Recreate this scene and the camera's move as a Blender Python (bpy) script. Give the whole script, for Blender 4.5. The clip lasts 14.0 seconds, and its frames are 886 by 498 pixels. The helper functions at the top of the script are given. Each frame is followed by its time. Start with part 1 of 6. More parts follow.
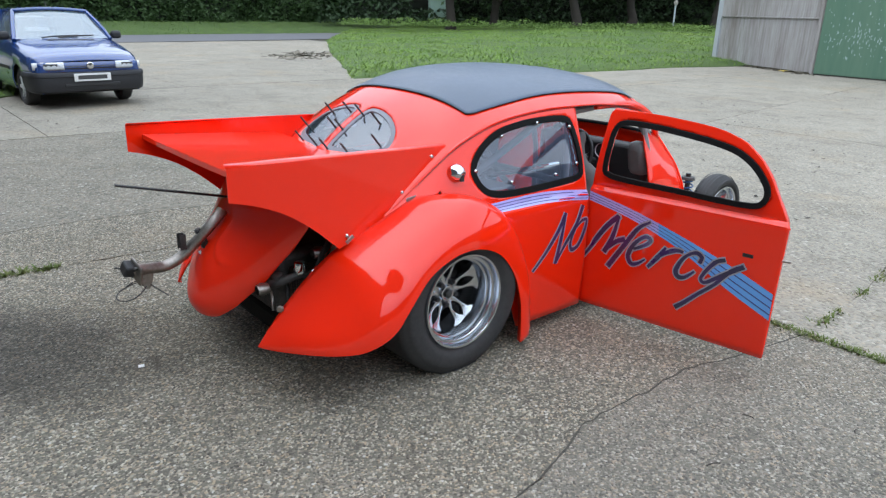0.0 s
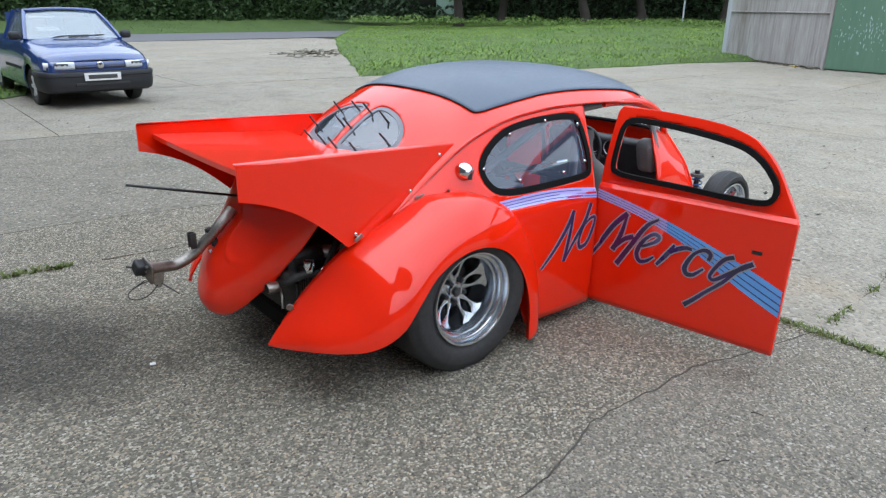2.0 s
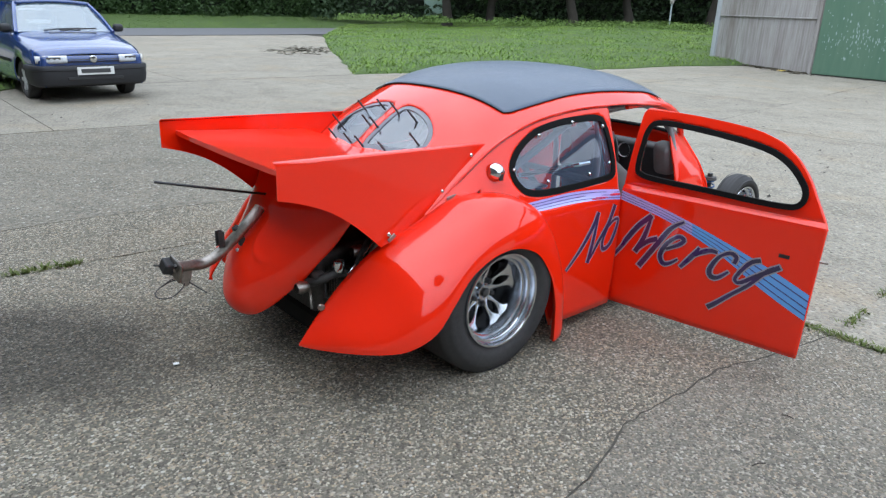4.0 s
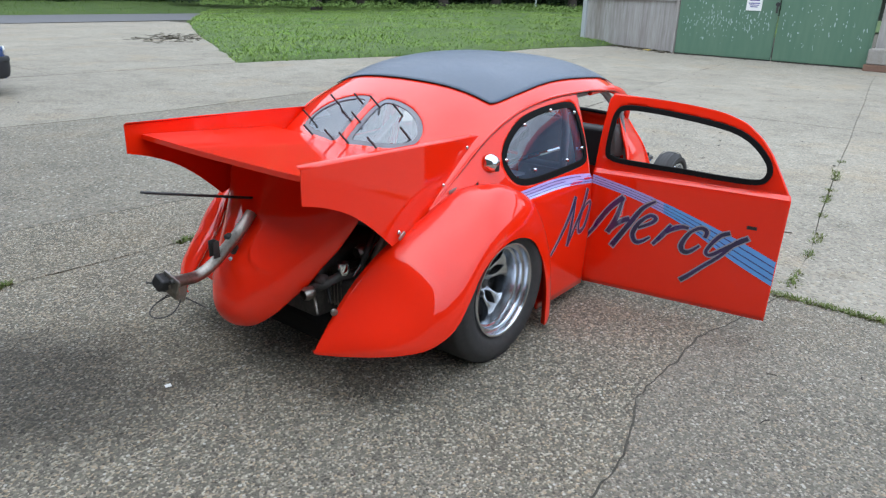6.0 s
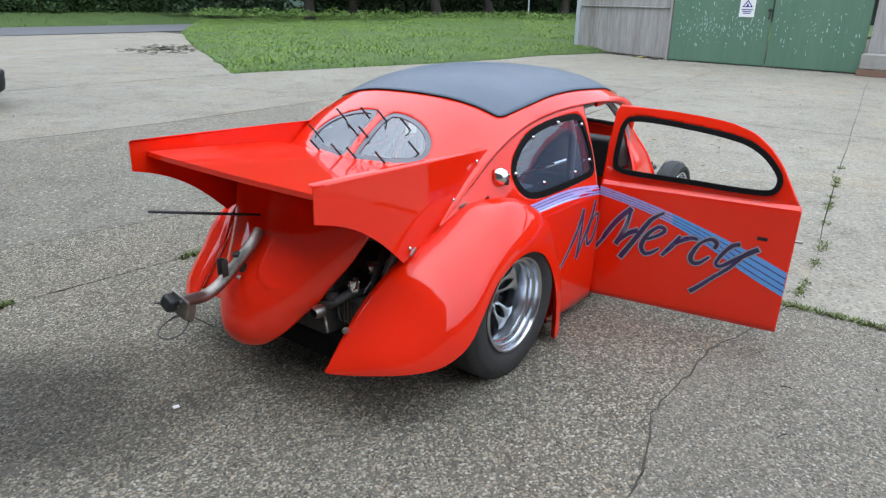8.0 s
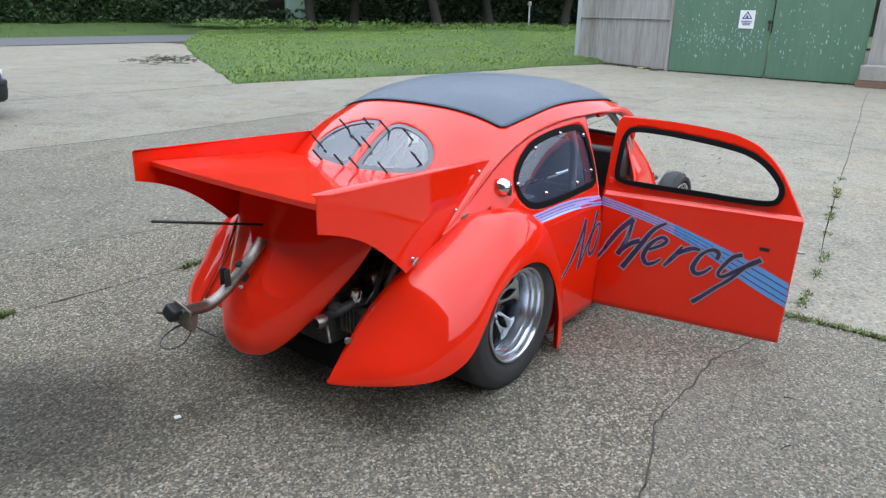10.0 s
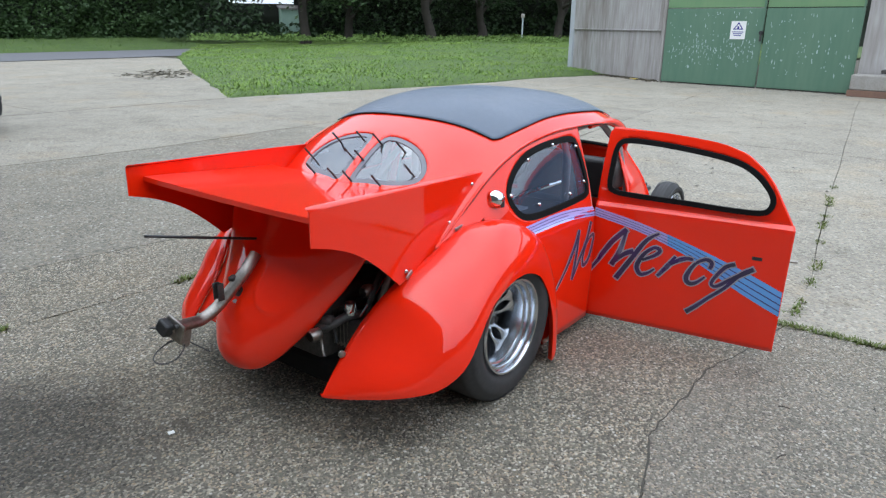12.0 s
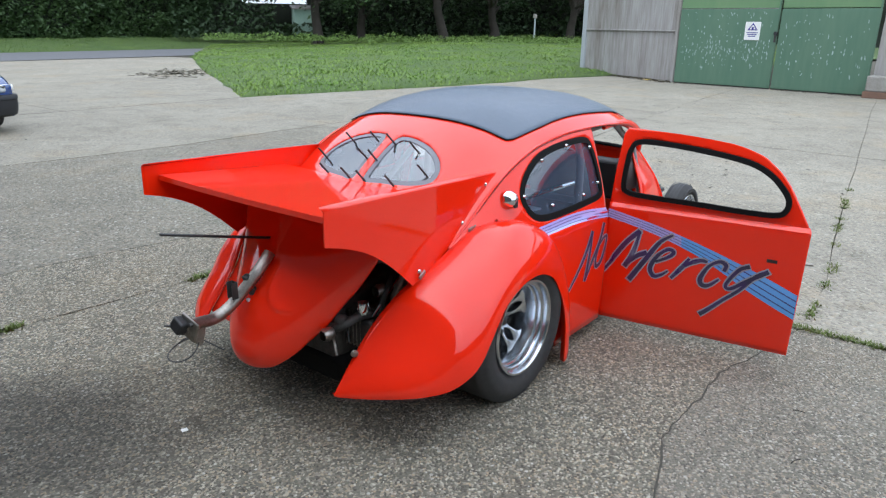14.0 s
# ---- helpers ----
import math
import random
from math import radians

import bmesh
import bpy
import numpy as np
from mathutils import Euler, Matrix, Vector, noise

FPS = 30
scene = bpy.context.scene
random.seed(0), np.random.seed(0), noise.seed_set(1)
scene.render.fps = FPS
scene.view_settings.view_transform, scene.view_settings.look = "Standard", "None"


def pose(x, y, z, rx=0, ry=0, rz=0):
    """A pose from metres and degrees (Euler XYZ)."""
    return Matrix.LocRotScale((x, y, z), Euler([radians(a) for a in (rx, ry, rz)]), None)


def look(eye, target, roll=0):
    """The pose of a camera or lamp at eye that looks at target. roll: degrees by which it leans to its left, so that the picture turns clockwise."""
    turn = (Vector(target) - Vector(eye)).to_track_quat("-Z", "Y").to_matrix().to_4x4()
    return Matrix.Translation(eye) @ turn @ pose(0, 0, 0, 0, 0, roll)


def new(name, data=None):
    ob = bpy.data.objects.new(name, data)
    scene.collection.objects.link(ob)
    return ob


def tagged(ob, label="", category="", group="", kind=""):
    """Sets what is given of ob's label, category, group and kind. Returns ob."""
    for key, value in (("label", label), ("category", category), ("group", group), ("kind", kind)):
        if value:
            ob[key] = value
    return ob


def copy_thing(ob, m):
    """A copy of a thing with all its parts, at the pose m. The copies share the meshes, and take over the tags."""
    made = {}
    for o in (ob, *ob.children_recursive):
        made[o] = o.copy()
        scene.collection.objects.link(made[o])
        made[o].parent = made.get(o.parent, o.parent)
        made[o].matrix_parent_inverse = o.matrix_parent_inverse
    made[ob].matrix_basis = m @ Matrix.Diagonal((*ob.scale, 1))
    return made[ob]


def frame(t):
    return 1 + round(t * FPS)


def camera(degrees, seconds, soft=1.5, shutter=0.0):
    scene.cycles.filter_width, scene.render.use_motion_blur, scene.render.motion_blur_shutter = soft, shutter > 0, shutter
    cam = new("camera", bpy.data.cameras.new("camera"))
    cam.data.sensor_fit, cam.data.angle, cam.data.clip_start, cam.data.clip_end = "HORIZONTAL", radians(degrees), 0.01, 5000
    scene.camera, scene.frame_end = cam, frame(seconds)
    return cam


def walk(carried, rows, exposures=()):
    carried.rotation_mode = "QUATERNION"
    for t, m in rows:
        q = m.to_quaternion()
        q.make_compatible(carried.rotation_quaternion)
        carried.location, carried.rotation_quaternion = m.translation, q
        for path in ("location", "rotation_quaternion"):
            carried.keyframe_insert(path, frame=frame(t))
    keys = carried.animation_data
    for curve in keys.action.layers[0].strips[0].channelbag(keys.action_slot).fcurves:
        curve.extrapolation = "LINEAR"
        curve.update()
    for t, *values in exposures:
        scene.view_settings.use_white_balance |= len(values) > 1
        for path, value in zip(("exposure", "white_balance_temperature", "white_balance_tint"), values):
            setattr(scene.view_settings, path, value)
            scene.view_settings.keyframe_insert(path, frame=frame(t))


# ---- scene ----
cam = camera(66.0, 14.0, soft=1.3)
PATH = [
    (0, (-0.014, 0.201, 1.481), (-0.061, 2.088, 0.818), 1.1),
    (0.5, (-0.013, 0.199, 1.487), (-0.068, 2.086, 0.826), 1.0),
    (1, (-0.013, 0.198, 1.489), (-0.076, 2.084, 0.826), 0.9),
    (1.5, (-0.014, 0.195, 1.485), (-0.081, 2.079, 0.817), 0.8),
    (2, (-0.013, 0.193, 1.488), (-0.085, 2.076, 0.817), 0.7),
    (2.5, (-0.015, 0.19, 1.49), (-0.088, 2.074, 0.825), 0.8),
    (3, (-0.039, 0.183, 1.485), (-0.107, 2.069, 0.822), 1.3),
    (3.2, (-0.071, 0.168, 1.484), (-0.137, 2.055, 0.822), 1.4),
    (5.3, (-0.549, 0.278, 1.485), (-0.334, 2.138, 0.782), 1.2),
    (5.5, (-0.622, 0.257, 1.497), (-0.355, 2.109, 0.791), 1.0),
    (6, (-0.719, 0.268, 1.503), (-0.388, 2.111, 0.798), 1.5),
    (6.5, (-0.72, 0.314, 1.504), (-0.345, 2.149, 0.802), 1.2),
    (7, (-0.758, 0.306, 1.516), (-0.417, 2.15, 0.823), 0.2),
    (7.5, (-0.772, 0.315, 1.52), (-0.421, 2.161, 0.834), 0.9),
    (9.8, (-0.792, 0.324, 1.527), (-0.448, 2.175, 0.852), 1.1),
    (10, (-0.785, 0.321, 1.522), (-0.437, 2.178, 0.865), 1.1),
    (10.5, (-0.785, 0.322, 1.522), (-0.428, 2.181, 0.876), 1.2),
    (11, (-0.781, 0.319, 1.522), (-0.429, 2.178, 0.873), 1.1),
    (11.5, (-0.779, 0.317, 1.524), (-0.417, 2.176, 0.882), 1.0),
    (12, (-0.776, 0.316, 1.527), (-0.415, 2.181, 0.902), 0.7),
    (12.5, (-0.78, 0.318, 1.525), (-0.432, 2.186, 0.901), 0.9),
    (13, (-0.787, 0.319, 1.525), (-0.434, 2.184, 0.896), 1.2),
    (13.5, (-0.788, 0.317, 1.529), (-0.447, 2.188, 0.911), 1.0),
    (14, (-0.786, 0.319, 1.527), (-0.455, 2.19, 0.902), 0.8),
]
walk(cam, [(t, look(eye, target, roll)) for t, eye, target, roll in PATH])

# ---- world, sun ----
world = bpy.data.worlds.new("sky")
scene.world = world
world.use_nodes = True
wn, wl = world.node_tree.nodes, world.node_tree.links
wn.clear()
sky = wn.new("ShaderNodeTexSky")
sky.sky_type, sky.sun_disc = "NISHITA", False
SUN_EL, SUN_AZ = radians(69), radians(203)
sky.sun_elevation, sky.sun_rotation = SUN_EL, SUN_AZ
cloud = wn.new("ShaderNodeTexNoise")
cloud.inputs["Scale"].default_value, cloud.inputs["Detail"].default_value = 2.2, 5
ramp = wn.new("ShaderNodeValToRGB")
ramp.color_ramp.elements[0].color = (5.8, 7.0, 8.6, 1)
ramp.color_ramp.elements[1].color = (9.6, 10.6, 12.0, 1)
ramp.color_ramp.elements[0].position, ramp.color_ramp.elements[1].position = 0.35, 0.7
mixw = wn.new("ShaderNodeMix")
mixw.data_type = "RGBA"
mixw.inputs[0].default_value = 0.8
bg, wo = wn.new("ShaderNodeBackground"), wn.new("ShaderNodeOutputWorld")
bg.inputs["Strength"].default_value = 0.116
wl.new(cloud.outputs["Fac"], ramp.inputs["Fac"])
wl.new(sky.outputs["Color"], mixw.inputs[6])
wl.new(ramp.outputs["Color"], mixw.inputs[7])
# overcast: brighter overhead than at the horizon
coord, sepz = wn.new("ShaderNodeTexCoord"), wn.new("ShaderNodeSeparateXYZ")
lift = wn.new("ShaderNodeMapRange")
for key, value in (("From Min", 0.0), ("From Max", 1.0), ("To Min", 1.25), ("To Max", 3.05)):
    lift.inputs[key].default_value = value
wl.new(coord.outputs["Generated"], sepz.inputs[0])
wl.new(sepz.outputs["Z"], lift.inputs["Value"])
wl.new(coord.outputs["Generated"], cloud.inputs["Vector"])
dome = wn.new("ShaderNodeVectorMath")
dome.operation = "SCALE"
wl.new(mixw.outputs[2], dome.inputs[0])
wl.new(lift.outputs[0], dome.inputs["Scale"])
wl.new(dome.outputs[0], bg.inputs["Color"])
wl.new(bg.outputs[0], wo.inputs["Surface"])
sun_data = bpy.data.lights.new("sun", "SUN")
sun_data.energy, sun_data.angle, sun_data.color = 0.7, radians(120), (1.0, 0.97, 0.93)
sun = new("sun", sun_data)
sun.matrix_world = look((-5, -9, 34), (0, 3, 0))
scene.view_settings.exposure = 0.0

# ---- materials ----
def mat(name, col, col2=None, rough=0.5, metal=0.0, scale=6.0, fine=60.0, mix=0.5, bump=0.0, bscale=80.0, coat=0.0, rvar=0.1, rand=0.0, spec=0.5, streak=1.0):
    m = bpy.data.materials.new(name)
    m.use_nodes = True
    n, l = m.node_tree.nodes, m.node_tree.links
    b = n["Principled BSDF"]
    col2 = col2 or tuple(c * 0.75 for c in col)
    tc = n.new("ShaderNodeTexCoord")
    big, small = n.new("ShaderNodeTexNoise"), n.new("ShaderNodeTexNoise")
    for t, s, d in ((big, scale, 4), (small, fine, 3)):
        t.inputs["Scale"].default_value, t.inputs["Detail"].default_value = s, d
        mp = n.new("ShaderNodeMapping")
        mp.inputs["Scale"].default_value = (1, 1, streak)
        l.new(tc.outputs["Object"], mp.inputs["Vector"])
        l.new(mp.outputs["Vector"], t.inputs["Vector"])
    add = n.new("ShaderNodeMath")
    add.operation = "MULTIPLY_ADD"
    add.inputs[1].default_value = 0.45
    l.new(small.outputs["Fac"], add.inputs[0])
    half = n.new("ShaderNodeMath")
    half.operation = "MULTIPLY"
    half.inputs[1].default_value = 0.55
    l.new(big.outputs["Fac"], half.inputs[0])
    l.new(half.outputs[0], add.inputs[2])
    rg = n.new("ShaderNodeMapRange")
    rg.inputs["From Min"].default_value, rg.inputs["From Max"].default_value = 0.5 - 0.22, 0.5 + 0.22
    rg.inputs["To Max"].default_value = mix * 2 if mix < 0.5 else 1.0
    l.new(add.outputs[0], rg.inputs["Value"])
    cm = n.new("ShaderNodeMix")
    cm.data_type = "RGBA"
    cm.inputs[6].default_value, cm.inputs[7].default_value = (*col, 1), (*col2, 1)
    l.new(rg.outputs[0], cm.inputs[0])
    out = cm.outputs[2]
    if rand:
        oi, hv = n.new("ShaderNodeObjectInfo"), n.new("ShaderNodeHueSaturation")
        mr = n.new("ShaderNodeMapRange")
        mr.inputs["To Min"].default_value, mr.inputs["To Max"].default_value = 1 - rand, 1 + rand
        l.new(oi.outputs["Random"], mr.inputs["Value"])
        l.new(mr.outputs[0], hv.inputs["Value"])
        l.new(out, hv.inputs["Color"])
        out = hv.outputs["Color"]
    l.new(out, b.inputs["Base Color"])
    rr = n.new("ShaderNodeMapRange")
    rr.inputs["To Min"].default_value, rr.inputs["To Max"].default_value = max(rough - rvar, 0.02), min(rough + rvar, 1.0)
    l.new(big.outputs["Fac"], rr.inputs["Value"])
    l.new(rr.outputs[0], b.inputs["Roughness"])
    b.inputs["Metallic"].default_value = metal
    b.inputs["Coat Weight"].default_value = coat
    b.inputs["Coat Roughness"].default_value = 0.03
    b.inputs["Coat IOR"].default_value = 1.6
    b.inputs["Specular IOR Level"].default_value = spec
    if bump:
        bt, bn = n.new("ShaderNodeTexNoise"), n.new("ShaderNodeBump")
        bt.inputs["Scale"].default_value, bt.inputs["Detail"].default_value = bscale, 4
        bn.inputs["Strength"].default_value, bn.inputs["Distance"].default_value = bump, 0.01
        l.new(tc.outputs["Object"], bt.inputs["Vector"])
        l.new(bt.outputs["Fac"], bn.inputs["Height"])
        l.new(bn.outputs["Normal"], b.inputs["Normal"])
    return m


def glass(name, tint, rough=0.02, clear=0.9, ior=1.5, sky_mix=0.0, sky_tint=(0.75, 0.78, 0.84)):
    """A thin pane: clear sheet with a glossy skin by Fresnel, and a diffuse tint painted as reflected sky."""
    m = bpy.data.materials.new(name)
    m.use_nodes = True
    n, l = m.node_tree.nodes, m.node_tree.links
    n.clear()
    tr, gl, mx, fr, o, hz, hm = (n.new("ShaderNode" + k) for k in ("BsdfTransparent", "BsdfGlossy", "MixShader", "Fresnel", "OutputMaterial", "BsdfDiffuse", "MixShader"))
    tr.inputs["Color"].default_value = (*(c * clear for c in tint), 1)
    gl.inputs["Roughness"].default_value = rough
    fr.inputs["IOR"].default_value = ior
    l.new(fr.outputs[0], mx.inputs[0])
    hz.inputs["Color"].default_value = (*sky_tint, 1)
    hm.inputs[0].default_value = sky_mix
    l.new(tr.outputs[0], hm.inputs[1])
    l.new(hz.outputs[0], hm.inputs[2])
    l.new(hm.outputs[0], mx.inputs[1])
    l.new(gl.outputs[0], mx.inputs[2])
    l.new(mx.outputs[0], o.inputs["Surface"])
    return m


def concrete(name, base, dark, grit, stone, show):
    """Weathered concrete with exposed stones: fine speckle, broad stains, one soft dark patch."""
    m = bpy.data.materials.new(name)
    m.use_nodes = True
    n, l = m.node_tree.nodes, m.node_tree.links
    b = n["Principled BSDF"]
    geo = n.new("ShaderNodeNewGeometry")
    pos = geo.outputs["Position"]

    def noise_tex(scale, detail=4, rough=0.55):
        t = n.new("ShaderNodeTexNoise")
        t.inputs["Scale"].default_value, t.inputs["Detail"].default_value, t.inputs["Roughness"].default_value = scale, detail, rough
        l.new(pos, t.inputs["Vector"])
        return t.outputs["Fac"]

    def spread(value, lo, hi, a=0.0, z=1.0):
        r = n.new("ShaderNodeMapRange")
        for k, v in (("From Min", lo), ("From Max", hi), ("To Min", a), ("To Max", z)):
            r.inputs[k].default_value = v
        l.new(value, r.inputs["Value"])
        return r.outputs[0]

    def blend(fac, x, y, kind="MIX"):
        c = n.new("ShaderNodeMix")
        c.data_type, c.blend_type = "RGBA", kind
        for socket, v in ((c.inputs[6], x), (c.inputs[7], y)):
            if isinstance(v, tuple):
                socket.default_value = (*v, 1)
            else:
                l.new(v, socket)
        if isinstance(fac, float):
            c.inputs[0].default_value = fac
        else:
            l.new(fac, c.inputs[0])
        return c.outputs[2]

    vor = n.new("ShaderNodeTexVoronoi")
    vor.inputs["Scale"].default_value = grit
    l.new(pos, vor.inputs["Vector"])
    sep = n.new("ShaderNodeSeparateColor")
    l.new(vor.outputs["Color"], sep.inputs[0])
    col = blend(spread(noise_tex(0.55), 0.35, 0.65), base, dark)
    col = blend(spread(noise_tex(6.0, 6), 0.35, 0.7, 0.0, 0.5), col, tuple(c * 0.72 for c in base))
    col = blend(spread(noise_tex(2.2, 5, 0.65), 0.5, 0.72, 0.0, 0.55), col, tuple(c * 0.55 for c in dark))
    tones = n.new("ShaderNodeValToRGB")
    tones.color_ramp.elements[0].color = (*(c * 0.15 for c in stone), 1)
    tones.color_ramp.elements[1].color = (*(c * 1.25 for c in stone), 1)
    for at, tone in ((0.3, tuple(c * 0.36 for c in stone)), (0.6, tuple(c * 0.8 for c in stone)), (0.78, (stone[0] * 0.95, stone[1] * 0.8, stone[2] * 0.66)), (0.88, stone)):
        tones.color_ramp.elements.new(at).color = (*tone, 1)
    l.new(sep.outputs[1], tones.inputs["Fac"])
    # rusty and mossy staining in broad patches
    col = blend(spread(noise_tex(0.8, 5, 0.6), 0.54, 0.7, 0.0, 0.5), col, (base[0] * 1.0, base[1] * 0.82, base[2] * 0.62))
    pebble = tones.outputs["Color"]
    col = blend(spread(sep.outputs[0], 0.2, 0.6, 0.0, show), col, pebble)
    # scattered larger pale pebbles, round in outline
    peb = n.new("ShaderNodeTexVoronoi")
    peb.inputs["Scale"].default_value = grit * 0.52
    l.new(pos, peb.inputs["Vector"])
    psep = n.new("ShaderNodeSeparateColor")
    l.new(peb.outputs["Color"], psep.inputs[0])
    both = n.new("ShaderNodeMath")
    both.operation = "MULTIPLY"
    l.new(spread(psep.outputs[0], 0.955, 0.965), both.inputs[0])
    l.new(spread(peb.outputs["Distance"], 0.38, 0.46, show, 0.0), both.inputs[1])
    col = blend(both.outputs[0], col, (0.56, 0.53, 0.46))
    # fine grit that breaks the stones' edges
    col = blend(spread(noise_tex(190.0, 3, 0.7), 0.32, 0.68, 0.55 * show, 0.0), col, (0.45, 0.45, 0.44), "MULTIPLY")
    # a soft, uneven dark patch behind the car
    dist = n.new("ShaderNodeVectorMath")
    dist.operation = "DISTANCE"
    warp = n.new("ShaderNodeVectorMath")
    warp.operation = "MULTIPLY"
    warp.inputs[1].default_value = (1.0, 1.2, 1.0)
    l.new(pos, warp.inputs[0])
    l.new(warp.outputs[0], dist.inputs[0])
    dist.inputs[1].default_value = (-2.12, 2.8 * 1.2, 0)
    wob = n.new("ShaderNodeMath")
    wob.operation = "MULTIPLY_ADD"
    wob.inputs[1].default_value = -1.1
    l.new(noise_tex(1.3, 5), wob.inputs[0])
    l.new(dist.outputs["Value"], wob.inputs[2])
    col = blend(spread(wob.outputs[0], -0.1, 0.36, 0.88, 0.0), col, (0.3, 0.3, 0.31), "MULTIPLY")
    l.new(col, b.inputs["Base Color"])
    b.inputs["Roughness"].default_value = 0.9
    b.inputs["Specular IOR Level"].default_value = 0.25
    bn = n.new("ShaderNodeBump")
    bn.inputs["Strength"].default_value, bn.inputs["Distance"].default_value = 0.9, 0.008
    hm = n.new("ShaderNodeMath")
    hm.operation = "SUBTRACT"
    l.new(noise_tex(28.0, 6), hm.inputs[0])
    l.new(vor.outputs["Distance"], hm.inputs[1])
    l.new(hm.outputs[0], bn.inputs["Height"])
    l.new(bn.outputs["Normal"], b.inputs["Normal"])
    return m


RED = mat("red_paint", (0.95, 0.023, 0.003), (0.93, 0.021, 0.003), rough=0.45, coat=1.0, scale=2.0, fine=9.0, rvar=0.04, spec=0.02)
VINYL = mat("grey_vinyl", (0.065, 0.09, 0.13), (0.08, 0.107, 0.148), rough=0.33, scale=5, fine=220, bump=0.18, bscale=420)
RUBBER = mat("black_rubber", (0.006, 0.006, 0.006), (0.011, 0.011, 0.011), rough=0.65, scale=12, fine=90, spec=0.08)
TYRE = mat("tyre_rubber", (0.02, 0.02, 0.021), (0.042, 0.04, 0.038), rough=0.7, scale=7, fine=60, bump=0.12, bscale=150)
ALLOY = mat("polished_alloy", (0.68, 0.71, 0.75), (0.56, 0.59, 0.63), rough=0.22, metal=1.0, scale=5, fine=50, rvar=0.06)
CHROME = mat("chrome", (0.85, 0.86, 0.88), rough=0.06, metal=1.0, rvar=0.03)
STEEL = mat("worn_steel", (0.42, 0.40, 0.37), (0.22, 0.19, 0.16), rough=0.38, metal=1.0, scale=14, fine=90, bump=0.1)
DARKSTEEL = mat("dirty_metal", (0.03, 0.03, 0.03), (0.10, 0.095, 0.09), rough=0.6, metal=0.5, scale=16, fine=70, bump=0.2)
BLACK = mat("black_plastic", (0.016, 0.016, 0.017), (0.026, 0.026, 0.027), rough=0.5, scale=10, fine=120)
TRIM = mat("dark_bumper_plastic", (0.012, 0.012, 0.015), (0.019, 0.02, 0.022), rough=0.6, scale=6, fine=60)
SEATG = mat("grey_seat_cloth", (0.23, 0.225, 0.22), (0.15, 0.15, 0.15), rough=0.85, scale=8, fine=300, bump=0.2, bscale=500)
CAGE = mat("grey_tube_paint", (0.3, 0.305, 0.31), (0.22, 0.225, 0.23), rough=0.4, scale=6, fine=40)
INNER = mat("bare_aluminium_panel", (0.62, 0.64, 0.68), (0.5, 0.52, 0.56), rough=0.45, scale=4, fine=40)
# the last two values paint a bluish sky reflection into each pane
PLEXI = glass("clear_plastic_pane", (0.88, 0.94, 1.0), 0.03, 0.9, 2.7, 0.08, (0.4, 0.5, 0.68))
SIDEPLEX = glass("side_plastic_pane", (0.78, 0.86, 1.0), 0.03, 0.9, 2.1, 0.18, (0.2, 0.27, 0.42))
SCREEN = glass("windscreen_glass", (0.75, 0.86, 0.88), 0.02, 0.85, 2.4, 0.3, (0.5, 0.63, 0.7))
LENS = mat("headlamp_lens", (0.75, 0.78, 0.8), (0.4, 0.43, 0.46), rough=0.12, scale=30, fine=90, coat=1.0)
BLUEPAINT = mat("blue_car_paint", (0.012, 0.05, 0.2), (0.01, 0.042, 0.17), rough=0.25, coat=0.9, scale=3, fine=20, rvar=0.05)
LINING = mat("dark_lining", (0.05, 0.054, 0.062), (0.035, 0.038, 0.045), rough=0.8)
STRIPE_BLUE = mat("sky_blue_stripe", (0.12, 0.46, 0.9), (0.16, 0.4, 0.88), rough=0.3, coat=0.8, scale=3, fine=12)
STRIPE_LILAC = mat("lilac_stripe", (0.50, 0.42, 0.82), (0.42, 0.46, 0.86), rough=0.3, coat=0.8, scale=3, fine=12)
STRIPE_DARK = mat("dark_blue_pinstripe", (0.03, 0.04, 0.28), (0.05, 0.03, 0.22), rough=0.3, coat=0.8)
LETTER = mat("purple_black_lettering", (0.045, 0.01, 0.13), (0.01, 0.016, 0.035), rough=0.3, coat=0.8, scale=7, fine=14)
SILVER = mat("silver_outline", (0.42, 0.40, 0.46), (0.3, 0.3, 0.36), rough=0.35, coat=0.5)
WHITE = mat("white_paint", (0.78, 0.78, 0.76), (0.66, 0.66, 0.63), rough=0.6, scale=10, fine=60)
PAPER = mat("paper", (0.8, 0.8, 0.78), (0.72, 0.72, 0.7), rough=0.8)
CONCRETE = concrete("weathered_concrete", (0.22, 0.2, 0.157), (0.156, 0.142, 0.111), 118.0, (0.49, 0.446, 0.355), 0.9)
SMOOTHCON = concrete("smoother_concrete", (0.235, 0.214, 0.173), (0.185, 0.169, 0.136), 122.0, (0.45, 0.413, 0.34), 0.75)
PALECON = concrete("pale_concrete", (0.35, 0.32, 0.26), (0.27, 0.246, 0.2), 60.0, (0.42, 0.383, 0.312), 0.45)
MIDCON = concrete("grey_worn_concrete", (0.26, 0.238, 0.192), (0.195, 0.179, 0.144), 66.0, (0.37, 0.338, 0.273), 0.6)
FARCON = concrete("dusty_concrete", (0.33, 0.302, 0.246), (0.25, 0.228, 0.185), 60.0, (0.41, 0.375, 0.307), 0.45)
SOIL = mat("joint_soil", (0.05, 0.045, 0.03), (0.09, 0.075, 0.05), rough=1.0, scale=5, fine=70, bump=0.5)
DUST = mat("dusty_crack_fill", (0.085, 0.078, 0.062), (0.045, 0.041, 0.032), rough=1.0, scale=4, fine=60)
ROADM = mat("asphalt", (0.10, 0.10, 0.105), (0.14, 0.14, 0.145), rough=0.9, scale=1.5, fine=40, bump=0.2)
